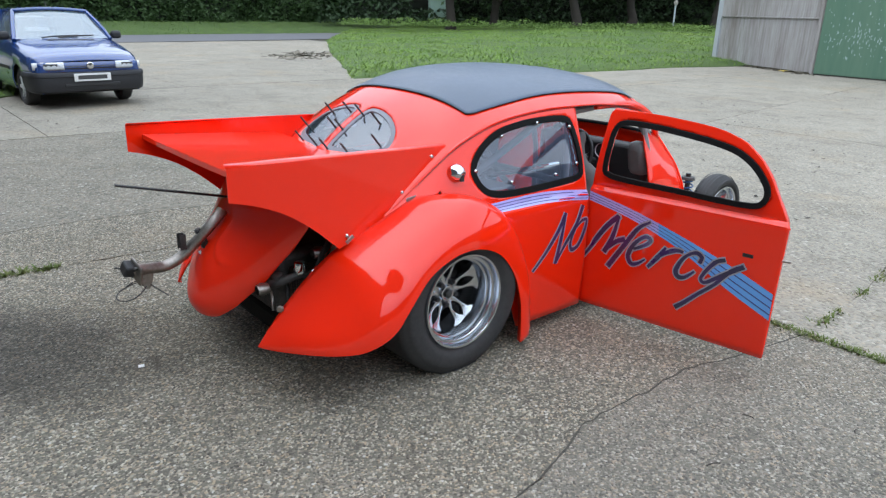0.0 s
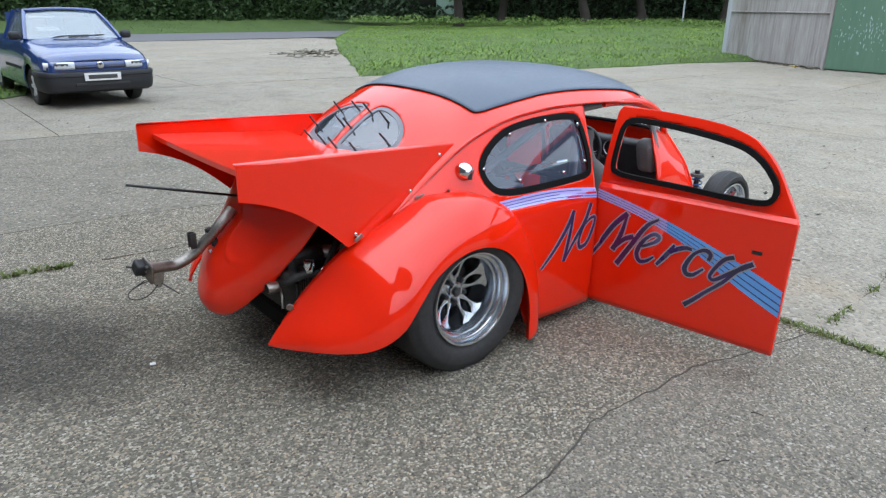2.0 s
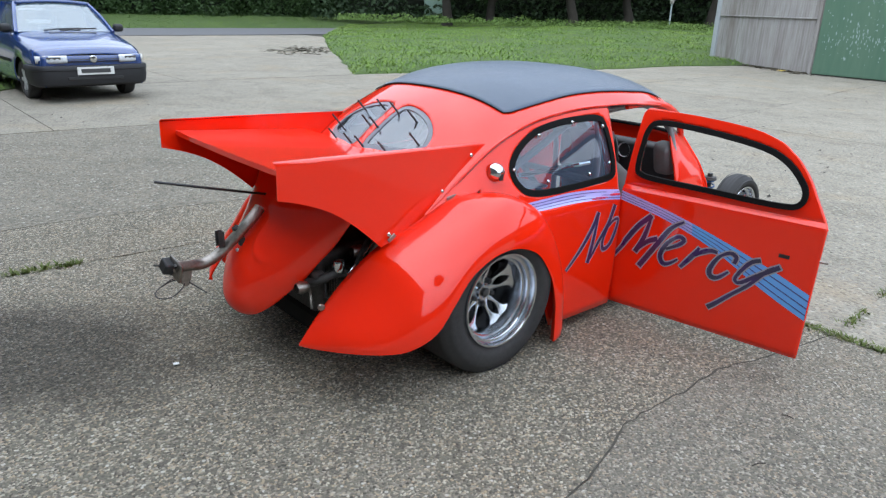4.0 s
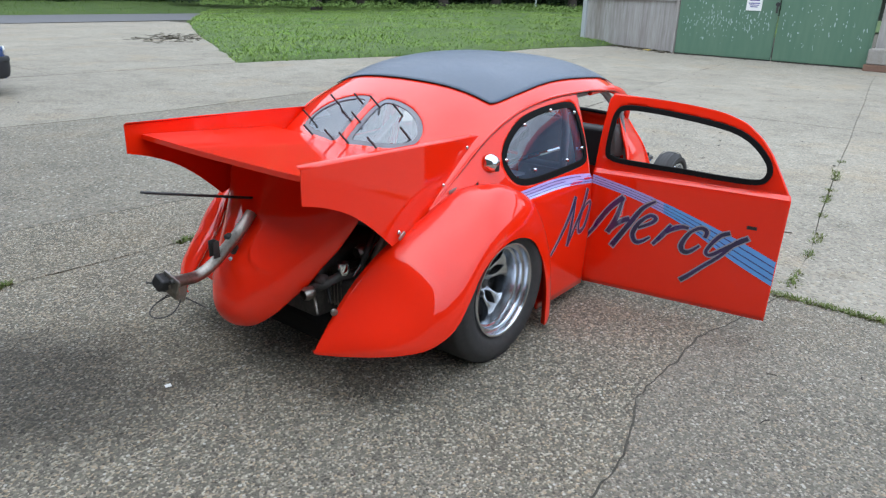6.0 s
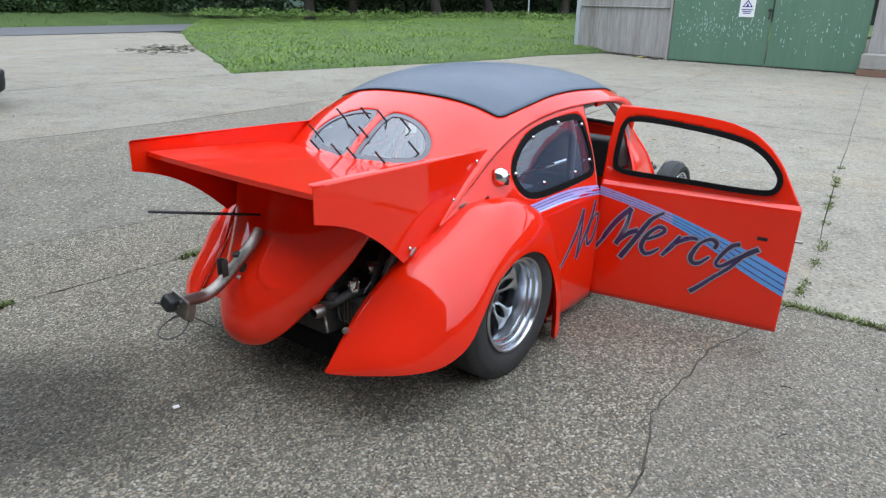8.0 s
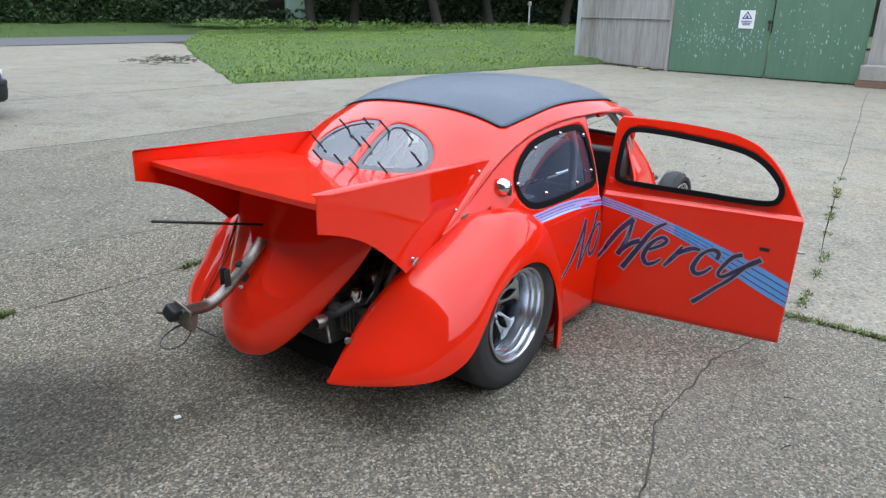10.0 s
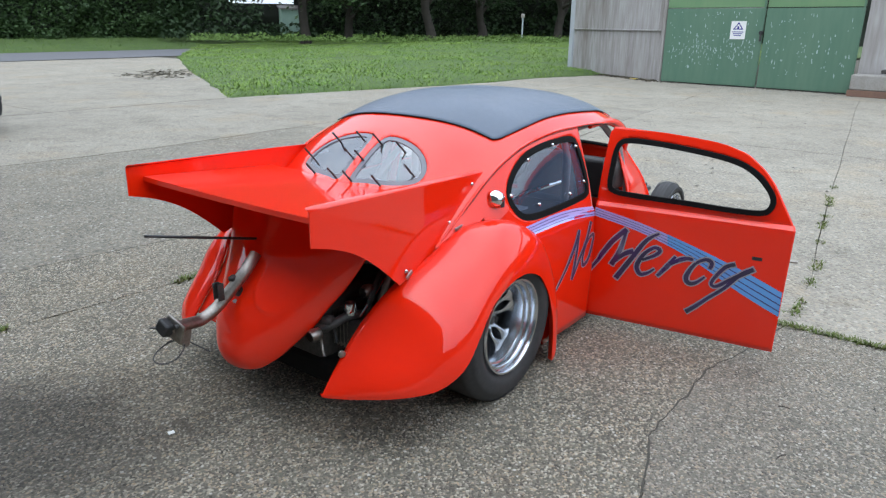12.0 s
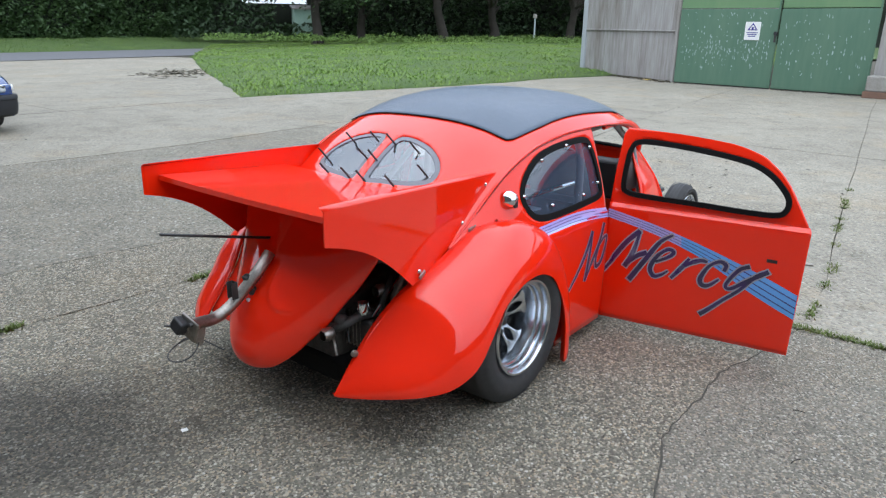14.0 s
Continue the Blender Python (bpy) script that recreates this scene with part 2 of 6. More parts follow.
TURF = mat("turf", (0.035, 0.075, 0.013), (0.075, 0.115, 0.022), rough=0.95, scale=0.6, fine=9, bump=0.6, bscale=14)
GRASS = mat("grass_blades", (0.115, 0.235, 0.036), (0.24, 0.32, 0.075), rough=0.7, scale=0.5, fine=6, rvar=0.1, spec=0.25)
TALLWEED = mat("tall_weed_leaves", (0.075, 0.15, 0.03), (0.15, 0.21, 0.055), rough=0.7, scale=1.5, fine=9, spec=0.25)
WEED = mat("weed_leaves", (0.07, 0.13, 0.025), (0.15, 0.15, 0.05), rough=0.7, scale=6, fine=40, spec=0.25)
LEAF = mat("hedge_leaves", (0.02, 0.045, 0.014), (0.06, 0.11, 0.034), rough=0.6, scale=0.7, fine=5, spec=0.3)
LEAFD = mat("dark_tree_leaves", (0.014, 0.03, 0.012), (0.035, 0.065, 0.024), rough=0.65, scale=0.5, fine=4, spec=0.25)
# near-black colour that paints the shade deep inside the foliage
CORE = mat("painted_inner_shade", (0.006, 0.01, 0.005), (0.012, 0.016, 0.008), rough=1.0, scale=2, fine=15)
BARK = mat("bark", (0.042, 0.034, 0.026), (0.02, 0.017, 0.013), rough=0.95, scale=3, fine=25, bump=0.8, bscale=12)
SHEET = mat("grey_corrugated_sheet", (0.45, 0.44, 0.43), (0.18, 0.155, 0.132), rough=0.75, scale=1.8, fine=11, mix=0.6, streak=0.12)
GREEN = mat("green_door_paint", (0.068, 0.15, 0.098), (0.105, 0.19, 0.125), rough=0.6, scale=1.4, fine=11, streak=0.15)
GREENTOP = mat("light_green_door_paint", (0.11, 0.22, 0.105), (0.145, 0.245, 0.12), rough=0.6, scale=1.4, fine=11, streak=0.15)
FLAKE = mat("bare_primer_patch", (0.42, 0.5, 0.49), (0.24, 0.33, 0.31), rough=0.8, scale=5, fine=40)
BLOCKM = mat("pale_block", (0.34, 0.325, 0.3), (0.22, 0.2, 0.17), rough=0.9, scale=3, fine=30, bump=0.3)
WALLM = mat("plain_dark_cladding", (0.09, 0.09, 0.085), (0.065, 0.065, 0.06), rough=0.9, scale=0.6, fine=8)


# ---- mesh helpers ----
def part(name, bm, material, parent=None, label="", smooth=True, thick=0.0, bevel=0.0):
    """Link a bmesh as one mesh object under a thing."""
    bmesh.ops.recalc_face_normals(bm, faces=bm.faces)
    me = bpy.data.meshes.new(name)
    bm.to_mesh(me)
    bm.free()
    me.materials.append(material)
    if smooth:
        me.shade_smooth()
    ob = new(name, me)
    if parent:
        ob.parent = parent
    if thick:
        so = ob.modifiers.new("sheet", "SOLIDIFY")
        so.thickness, so.offset = thick, 0.0
    if bevel:
        be = ob.modifiers.new("edge", "BEVEL")
        be.width, be.segments, be.limit_method, be.angle_limit = bevel, 2, "ANGLE", radians(35)
    if smooth:
        sharpen(me)
    if label:
        tagged(ob, label)
    return ob


def sharpen(me, degrees=38):
    bm = bmesh.new()
    bm.from_mesh(me)
    lim = radians(degrees)
    for e in bm.edges:
        if len(e.link_faces) == 2 and e.calc_face_angle(0) > lim:
            e.smooth = False
    bm.to_mesh(me)
    bm.free()


def root(name, m, label, category, group="", kind=""):
    ob = new(name)
    ob.matrix_basis = m
    return tagged(ob, label, category, group, kind)


def V(*a):
    return Vector(a)


def hermite(keys, x):
    """A smooth curve through (x, value) pairs."""
    xs, ys = np.array([k[0] for k in keys], float), np.array([k[1] for k in keys], float)
    d = np.gradient(ys, xs)
    x = min(max(x, xs[0]), xs[-1])
    i = min(max(int(np.searchsorted(xs, x)) - 1, 0), len(xs) - 2)
    h = xs[i + 1] - xs[i]
    t = (x - xs[i]) / h
    return float((2 * t**3 - 3 * t**2 + 1) * ys[i] + (t**3 - 2 * t**2 + t) * h * d[i] + (-2 * t**3 + 3 * t**2) * ys[i + 1] + (t**3 - t**2) * h * d[i + 1])


def curve(points, n=8, closed=False):
    """Catmull-Rom through points, n steps a span."""
    p = [np.array(q, float) for q in points]
    out, m = [], len(p)
    for i in range(m if closed else m - 1):
        a, b, c, d = (p[(i + k) % m] if closed else p[min(max(i + k, 0), m - 1)] for k in (-1, 0, 1, 2))
        for k in range(n):
            t = k / n
            out.append(0.5 * (2 * b + (c - a) * t + (2 * a - 5 * b + 4 * c - d) * t * t + (3 * b - a - 3 * c + d) * t**3))
    if not closed:
        out.append(p[-1])
    return out


def sheet(bm, rows, close_u=False, close_v=False):
    """Quads over a grid of points."""
    vs = [[bm.verts.new(tuple(p)) for p in r] for r in rows]
    R, C = len(vs), len(vs[0])
    for i in range(R if close_u else R - 1):
        for j in range(C if close_v else C - 1):
            a, b, c, d = vs[i][j], vs[i][(j + 1) % C], vs[(i + 1) % R][(j + 1) % C], vs[(i + 1) % R][j]
            if len({a, b, c, d}) == 4:
                bm.faces.new((a, b, c, d))
    return vs


def grid(rows, **k):
    bm = bmesh.new()
    sheet(bm, rows, **k)
    return bm


def box(size, at=(0, 0, 0), rot=(0, 0, 0), bm=None, taper=1.0):
    bm = bm or bmesh.new()
    r = bmesh.ops.create_cube(bm, size=1)
    for v in r["verts"]:
        if v.co.z > 0:
            v.co.x *= taper
            v.co.y *= taper
    bmesh.ops.transform(bm, matrix=pose(*at, *rot) @ Matrix.Diagonal((*size, 1)), verts=r["verts"])
    return bm


def pipe(path, radius, seg=10, bm=None, caps=True, smooth_n=0):
    """A round tube along a path; radius may be a list."""
    bm = bm or bmesh.new()
    pts = [Vector(tuple(q)) for q in (curve(path, smooth_n) if smooth_n else path)]
    rad = radius if isinstance(radius, (list, tuple)) else [radius] * len(pts)
    if len(rad) != len(pts):
        rad = [float(w) for w in np.interp(np.linspace(0, 1, len(pts)), np.linspace(0, 1, len(rad)), rad)]
    ref, rings = Vector((0.31, 0.17, 0.93)), []
    for i, q in enumerate(pts):
        d = (pts[min(i + 1, len(pts) - 1)] - pts[max(i - 1, 0)]).normalized()
        if abs(d.dot(ref)) > 0.96:
            ref = Vector((0.9, 0.3, 0.1))
        a = d.cross(ref).normalized()
        b = d.cross(a)
        rings.append([q + rad[i] * (math.cos(w) * a + math.sin(w) * b) for w in (2 * math.pi * k / seg for k in range(seg))])
    vs = sheet(bm, rings, close_v=True)
    if caps:
        bm.faces.new(vs[0])
        bm.faces.new(list(reversed(vs[-1])))
    return bm


def lathe(profile, seg=48, axis="y", at=(0, 0, 0), bm=None):
    """Turn (radius, height) pairs round an axis."""
    bm = bm or bmesh.new()
    rows = []
    for w in np.linspace(0, 2 * math.pi, seg, endpoint=False):
        c, s = math.cos(w), math.sin(w)
        put = {"y": lambda r, h: (r * c, h, r * s), "z": lambda r, h: (r * c, r * s, h), "x": lambda r, h: (h, r * c, r * s)}[axis]
        rows.append([tuple(np.add(put(r, h), at)) for r, h in profile])
    sheet(bm, rows, close_u=True)
    return bm


def extrude_outline(outline, depth, put, bm=None, hole=None):
    """A plate from a 2D outline, with one hole if given; put(u, v, d) gives the place."""
    bm = bm or bmesh.new()
    front = bmesh.new()
    loops = [outline] + ([hole] if hole else [])
    edges = []
    for lp in loops:
        vs = [front.verts.new((float(p[0]), float(p[1]), 0)) for p in lp]
        edges += [front.edges.new((vs[i], vs[(i + 1) % len(vs)])) for i in range(len(vs))]
    bmesh.ops.triangle_fill(front, edges=edges, use_beauty=True)
    front.verts.ensure_lookup_table()
    flat = [(v.co.x, v.co.y) for v in front.verts]
    tris = [[v.index for v in f.verts] for f in front.faces]
    n_each = [len(lp) for lp in loops]
    front.free()
    A = [bm.verts.new(put(u, v, 0)) for u, v in flat]
    B = [bm.verts.new(put(u, v, depth)) for u, v in flat]
    for t in tris:
        bm.faces.new([A[i] for i in t])
        bm.faces.new([B[i] for i in reversed(t)])
    s = 0
    for c in n_each:
        for i in range(c):
            a, b = s + i, s + (i + 1) % c
            bm.faces.new((A[a], A[b], B[b], B[a]))
        s += c
    return bm


def inside(p, poly):
    x, y, c = p[0], p[1], False
    for i in range(len(poly)):
        (x1, y1), (x2, y2) = poly[i][:2], poly[i - 1][:2]
        if (y1 > y) != (y2 > y) and x < (x2 - x1) * (y - y1) / (y2 - y1) + x1:
            c = not c
    return c


def nearest(p, poly):
    """Distance to a closed outline, and the nearest place on it."""
    P = np.asarray([q[:2] for q in poly], float)
    A = np.roll(P, 1, axis=0)
    D, W = P - A, np.asarray(p[:2], float) - A
    t = np.clip((W * D).sum(1) / np.maximum((D * D).sum(1), 1e-12), 0, 1)
    Q = A + t[:, None] * D
    e = np.hypot(*(np.asarray(p[:2], float) - Q).T)
    i = int(e.argmin())
    return float(e[i]), Q[i]


def cut_holes(bm, holes, flat, lift, reach):
    """Take out the faces inside the 2D outlines and draw the rim onto them. flat(co) gives 2D, lift(u, v) the place."""
    for poly in holes:
        gone = [f for f in bm.faces if inside(flat(f.calc_center_median()), poly)]
        rim = {v for f in gone for v in f.verts}
        bmesh.ops.delete(bm, geom=gone, context="FACES")
        for v in rim:
            if v.is_valid:
                d, q = nearest(flat(v.co), poly)
                if d < reach:
                    v.co = lift(*q)
    return bm


def ring(outline, put, width, height, bm=None, closed=True):
    """A raised strip of a given width round an outline; put(u, v, d)."""
    bm = bm or bmesh.new()
    P = [np.array(q[:2], float) for q in outline]
    n, rows = len(P), []
    for i in range(n):
        a, b = P[i - 1] if closed or i else P[i], P[(i + 1) % n] if closed or i < n - 1 else P[i]
        t = (b - a) / max(np.hypot(*(b - a)), 1e-9)
        o = np.array([t[1], -t[0]]) * width / 2
        rows.append([put(*(P[i] - o), 0), put(*(P[i] - o * 0.9), height), put(*(P[i] + o * 0.9), height), put(*(P[i] + o), 0)])
    sheet(bm, rows, close_u=closed, close_v=True)
    return bm


def brush(path, widths, put, height, bm=None):
    """A flat painted stroke that swells along its way."""
    bm = bm or bmesh.new()
    P = [np.array(q) for q in curve(path, 8)]
    W = np.interp(np.linspace(0, 1, len(P)), np.linspace(0, 1, len(widths)), widths)
    rows = []
    for i, q in enumerate(P):
        t = P[min(i + 1, len(P) - 1)] - P[max(i - 1, 0)]
        t = t / max(np.hypot(*t), 1e-9)
        o = np.array([t[1], -t[0]]) * W[i] / 2
        rows.append([put(*(q - o), height), put(*q, height), put(*(q + o), height)])
    sheet(bm, rows)
    return bm

# ---- ground ----
A_DIR, N_DIR = np.array((0.7431, 0.6691)), np.array((-0.6691, 0.7431))


def an(a, n, z=0.0):
    q = A_DIR * a + N_DIR * n
    return (float(q[0]), float(q[1]), z)


ground = part("ground", grid([[(x, y, -0.03) for x in np.linspace(-600, 600, 13)] for y in np.linspace(-600, 700, 13)]), SOIL, None, smooth=False)
tagged(ground, "earth and soil under the paved yard", "ground", kind="structure")

# concrete yard: bands of slabs between long joints, given as (along, across)
LINES = {
    "low": [(-30, -12), (40, -12)],
    "C": [(-30, 1.2), (0.5, 1.32), (1.6, 1.38), (2.0, 1.5), (2.3, 1.5), (2.65, 1.49), (3.5, 1.3), (4.7, 1.36), (5.1, 1.44), (16.1, 2.6), (22, 3.1)],
    "B": [(-30, 4.9), (0.55, 4.52), (1.85, 4.42), (5.0, 4.75), (9.5, 5.28), (15.8, 5.9), (22, 6.3)],
    "K": [(-30, 5.9), (1.17, 5.41), (1.66, 5.33), (2.24, 5.24), (2.75, 5.14), (6.9, 5.2)],
    "A": [(-30, 9.6), (1.3, 9.2), (4.05, 8.86), (6.8, 8.95), (12.9, 9.05), (16.6, 9.05), (22, 9.1)],
    "D": [(-30, 13.6), (4.36, 13.45), (8.52, 13.25), (9.0, 13.2), (22, 13.2)],
    "E": [(-30, 19.5), (4.36, 19.5), (9, 19.5), (15, 19.5)],
    "R": [(-30, 30), (20, 30)],
}
pav = root("pavement", Matrix.Identity(4), "weathered concrete yard of large slabs with weedy joints", "pavement", kind="structure")


def line_n(key, a):
    return float(np.interp(a, [p[0] for p in LINES[key]], [p[1] for p in LINES[key]]))


GAPS = {"low": 0.006, "C": 0.004, "K": 0.003, "B": 0.004, "A": 0.018, "D": 0.018, "E": 0.02, "R": 0.006}


def wob(a, k):
    """How far a joint strays from its line."""
    return 0.012 * noise.noise((a * 3.1, k * 7.3, 0)) + 0.014 * noise.noise((a * 14.0, k * 3.7, 2)) + 0.007 * noise.noise((a * 47.0, k * 1.9, 5))


def slab(lo, hi, a0, a1, material, drop=0.0):
    gap = 0.004 if hi in "CBK" and a0 < 3 else 0.006
    crack = 0.0014
    step = 0.03 if a1 < 9 and a0 > -4 and hi in "CBAK" else 0.8
    nn = max(int((a1 - a0) / step), 2)
    aa = np.linspace(a0 + gap, a1 - gap, nn + 1)
    tilt = random.uniform(-0.002, 0.002)
    bm = bmesh.new()
    top, bot, foot0, foot1 = [], [], [], []
    for a in aa:
        l = line_n(lo, a) + (crack if lo in "CK" else GAPS[lo]) + wob(a, 1 if lo == "C" else 2)
        h = line_n(hi, a) - (crack if hi in "CK" else GAPS[hi]) + wob(a, 1 if hi == "C" else 2)
        e = 0.35
        top.append([an(a, l + 0.004 * e, tilt - drop - 0.004 * e), an(a, l + 0.012 * e, tilt - drop), an(a, h - 0.012 * e, tilt - drop), an(a, h - 0.004 * e, tilt - drop - 0.004 * e)])
        foot0.append(an(a, l, -0.028))
        foot1.append(an(a, h, -0.028))
    rows = [[foot0[i]] + top[i] + [foot1[i]] for i in range(len(aa))]
    vs = sheet(bm, rows)
    for r in (0, -1):
        bm.faces.new(vs[r])
    part("slab", bm, material, pav, smooth=False)


for lo, hi, cuts, material in (
    ("low", "C", [-14, -8.5, -2.9, 3.46], SMOOTHCON),
    ("low", "C", [3.46, 9.6, 15.5, 21], PALECON),
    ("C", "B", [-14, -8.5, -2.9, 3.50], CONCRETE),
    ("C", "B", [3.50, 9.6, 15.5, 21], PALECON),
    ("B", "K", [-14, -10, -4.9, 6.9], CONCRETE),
    ("K", "A", [-14, -10, -4.9, 6.9], MIDCON),
    ("B", "A", [6.9, 12.6], FARCON),
    ("B", "A", [12.6, 21], PALECON),
    ("A", "D", [-14, -10, -4.8, 1.75, 7.2, 13.2], FARCON),
    ("A", "D", [13.2, 21], PALECON),
    ("D", "E", [-14, -6, -0.5, 5, 10.5, 15], FARCON),
    ("E", "R", [-14, -6, 1.0, 8, 17], PALECON),
):
    for a0, a1 in zip(cuts, cuts[1:]):
        slab(lo, hi, a0, a1, material)

# dark soil packed into the long joints
for key, a0, a1, half in (("A", -14, 20, 0.02), ("D", -14, 16, 0.02), ("K", -4, 6.9, 0.011), ("B", 3.5, 20, 0.006), ("E", -14, 15, 0.02), ("C", -4, 3.46, 0.0045)):
    rows = []
    for a in np.linspace(a0, a1, int((a1 - a0) / (0.03 if key == "C" else 0.12))):
        n_ = line_n(key, a) + wob(a, 1 if key == "C" else 2)
        w_ = half * (0.35 + 2.2 * abs(noise.noise((a * 5.3, n_, 4.0))))
        rows.append([an(a, n_ + u * w_, 0.0025 - 0.004 * abs(u)) for u in (-1, -0.4, 0.4, 1)])
    part("joint_soil", grid(rows), DUST if key == "C" else SOIL, pav, smooth=False)

# road beyond the yard
RN = lambda p, k: (p[0] - 0.69 * k, p[1] + 0.72 * k)
rows = []
for s in np.linspace(-60, 90, 40):
    p = (-13.7 + 0.72 * s, 28.4 + 0.69 * s)
    rows.append([(*RN(p, k), 0.002 + 0.02 * math.sin(math.pi * k / 7)) for k in (0, 1.8, 3.5, 5.2, 7)])
road = part("road", grid(rows), ROADM)
tagged(road, "grey asphalt lane beyond the yard", "road", kind="structure")
rows = []
for s in np.linspace(-60, 90, 60):
    p = (-13.7 + 0.72 * s, 28.4 + 0.69 * s)
    rows.append([(*RN(p, k), 0.0 + z) for k, z in ((7, 0.0), (7.4, 0.08), (9.5, 0.2), (12, 0.35), (15, 0.5), (30, 0.6))])
verge = part("verge", grid(rows), TURF)
tagged(verge, "green grass verge along the lane", "grass", kind="structure")

# the grass field: its edge runs along the yard, then back to the lane
EDGE = [(-6.5, 33.5), (-4.4, 23.4), (-3.5, 20.0), (-2.5, 15.6), (-0.9, 16.5), (1.1, 17.5), (4.3, 19.4), (5.9, 20.8), (7.6, 21.6), (8.6, 22.2), (12, 24)]


FIELD = np.array(EDGE + [(40, 40), (60, 120), (-20, 120)])


def field_z(x, y):
    d = min(nearest((x, y), FIELD)[0], 40)
    return 0.015 + 0.1 * min(d / 0.5, 1) + 0.82 * min(d / 22, 1) ** 1.2 + 0.05 * noise.noise((x * 0.4, y * 0.4, 0)) * min(d, 1)


edge_pts = []
for a_, b_ in zip(EDGE, EDGE[1:]):
    for t_ in range(6):
        q_ = np.array(a_) + (np.array(b_) - np.array(a_)) * t_ / 6
        edge_pts.append(q_ + np.array((noise.noise((*q_, 1.0)), noise.noise((*q_, 5.0)))) * 0.12)
edge_pts.append(np.array(EDGE[-1]))
rows = []
for i, q in enumerate(edge_pts):
    k = i / (len(edge_pts) - 1)
    far = np.array((-4 + 60 * k, 75 - 25 * k))
    rows.append([(*(q + (far - q) * t), -0.01 if t == 0 else field_z(*(q + (far - q) * t))) for t in np.linspace(0, 1, 40) ** 1.7])
field = part("grass_field", grid(rows), TURF)
tagged(field, "rough green grass rising beyond the yard", "grass", kind="structure")


def blades(name, label, spots, height, width, material, category="grass"):
    """Many tapered blades as one mesh; spots are (x, y, z, scale)."""
    v, f = [], []
    for x, y, z, s in spots:
        a = random.uniform(0, 2 * math.pi)
        lean = random.uniform(0.4, 1.7) * height * s
        w, h = width * s * random.uniform(0.7, 1.3), height * s * random.uniform(0.5, 1.3)
        dx, dy = math.cos(a), math.sin(a)
        k = len(v)
        v += [(x - dy * w, y + dx * w, z), (x + dy * w, y - dx * w, z), (x + dx * lean * 0.4 + dy * w * 0.7, y + dy * lean * 0.4 - dx * w * 0.7, z + h * 0.6), (x + dx * lean * 0.4 - dy * w * 0.7, y + dy * lean * 0.4 + dx * w * 0.7, z + h * 0.6), (x + dx * lean, y + dy * lean, z + h)]
        f += [(k, k + 1, k + 2, k + 3), (k + 3, k + 2, k + 4)]
    me = bpy.data.meshes.new(name)
    me.from_pydata(v, [], f)
    me.materials.append(material)
    return tagged(new(name, me), label, category, kind="stuff")


random.seed(4)
spots = []
field_poly = EDGE + [(50, 50), (20, 90), (-10, 80)]
while len(spots) < 120000:
    d = random.random() ** 0.8
    x, y = random.uniform(-9, 26), 15 + 45 * random.random() ** 1.5
    if x > -7.5 - 0.2 * (y - 33) and inside((x, y), field_poly):
        s = 0.75 + 0.45 * max(0, noise.noise((x * 0.5, y * 0.5, 3)) + 0.4)
        spots.append((x, y, field_z(x, y) - 0.02, s))
blades("field_grass", "rough grass and low weeds on the field", spots, 0.07, 0.014, GRASS)
spots = []
for _ in range(24000):
    s, k = random.uniform(-14, 40), random.uniform(7.0, 15)
    p = RN((-13.7 + 0.72 * s, 28.4 + 0.69 * s), k)
    spots.append((*p, 0.02 + 0.06 * (k - 7), random.uniform(0.6, 1.3)))
blades("verge_grass", "long grass on the lane's verge", spots, 0.075, 0.013, TALLWEED)
# a corner of grass behind the parked pickup
PATCH = [(-7.5, 11.0), (-7.45, 11.5), (-8.4, 13.1), (-9.4, 13.8), (-12.5, 15.0), (-12.5, 10.0), (-9.0, 10.3)]
patch = part("grass_patch", extrude_outline(PATCH, 0.018, lambda u, v, d: Vector((u, v, d))), TURF, None, smooth=False)
tagged(patch, "corner of green grass at the yard's edge", "grass", kind="structure")
spots = []
while len(spots) < 4000:
    x, y = random.uniform(-12.5, -7.4), random.uniform(10, 15)
    if inside((x, y), PATCH):
        spots.append((x, y, 0.012, random.uniform(0.6, 1.3)))
blades("patch_grass", "short grass on the corner by the pickup", spots, 0.06, 0.01, GRASS)
# weeds in the joints
spots = []


def weeds(key, a0, a1, n, clump, size):
    for _ in range(n):
        a = random.uniform(a0, a1)
        if noise.noise((a * 2.3, 5.0, len(key))) > clump:
            x, y, z = an(a, line_n(key, a) + random.gauss(0, 0.018))
            spots.append((x, y, -0.012, size * random.uniform(0.5, 1.3)))


weeds("B", 0.3, 3.0, 2600, 0.05, 1.0)
weeds("C", 3.45, 7.5, 2600, 0.0, 0.8)
for _ in range(2600):
    n_ = random.uniform(0.3, 1.6)
    a_ = 3.47 + random.gauss(0, 0.02)
    if noise.noise((n_ * 3, 1, 1)) > -0.35:
        spots.append((*an(a_, n_)[:2], -0.012, random.uniform(0.4, 1.0)))
blades("joint_weeds", "low weeds and moss in the slab joints", spots, 0.03, 0.006, WEED, "weeds")

# ---- the red drag car; its own axes: x ahead, y to its left, z up, rear axle near x 0.06 ----
CAR = pose(-0.532, 3.374, 0, 0, 0, 42)
car = root("drag_car", CAR, "red lowered drag-racing beetle with spoiler, grey vinyl roof and open door", "car")

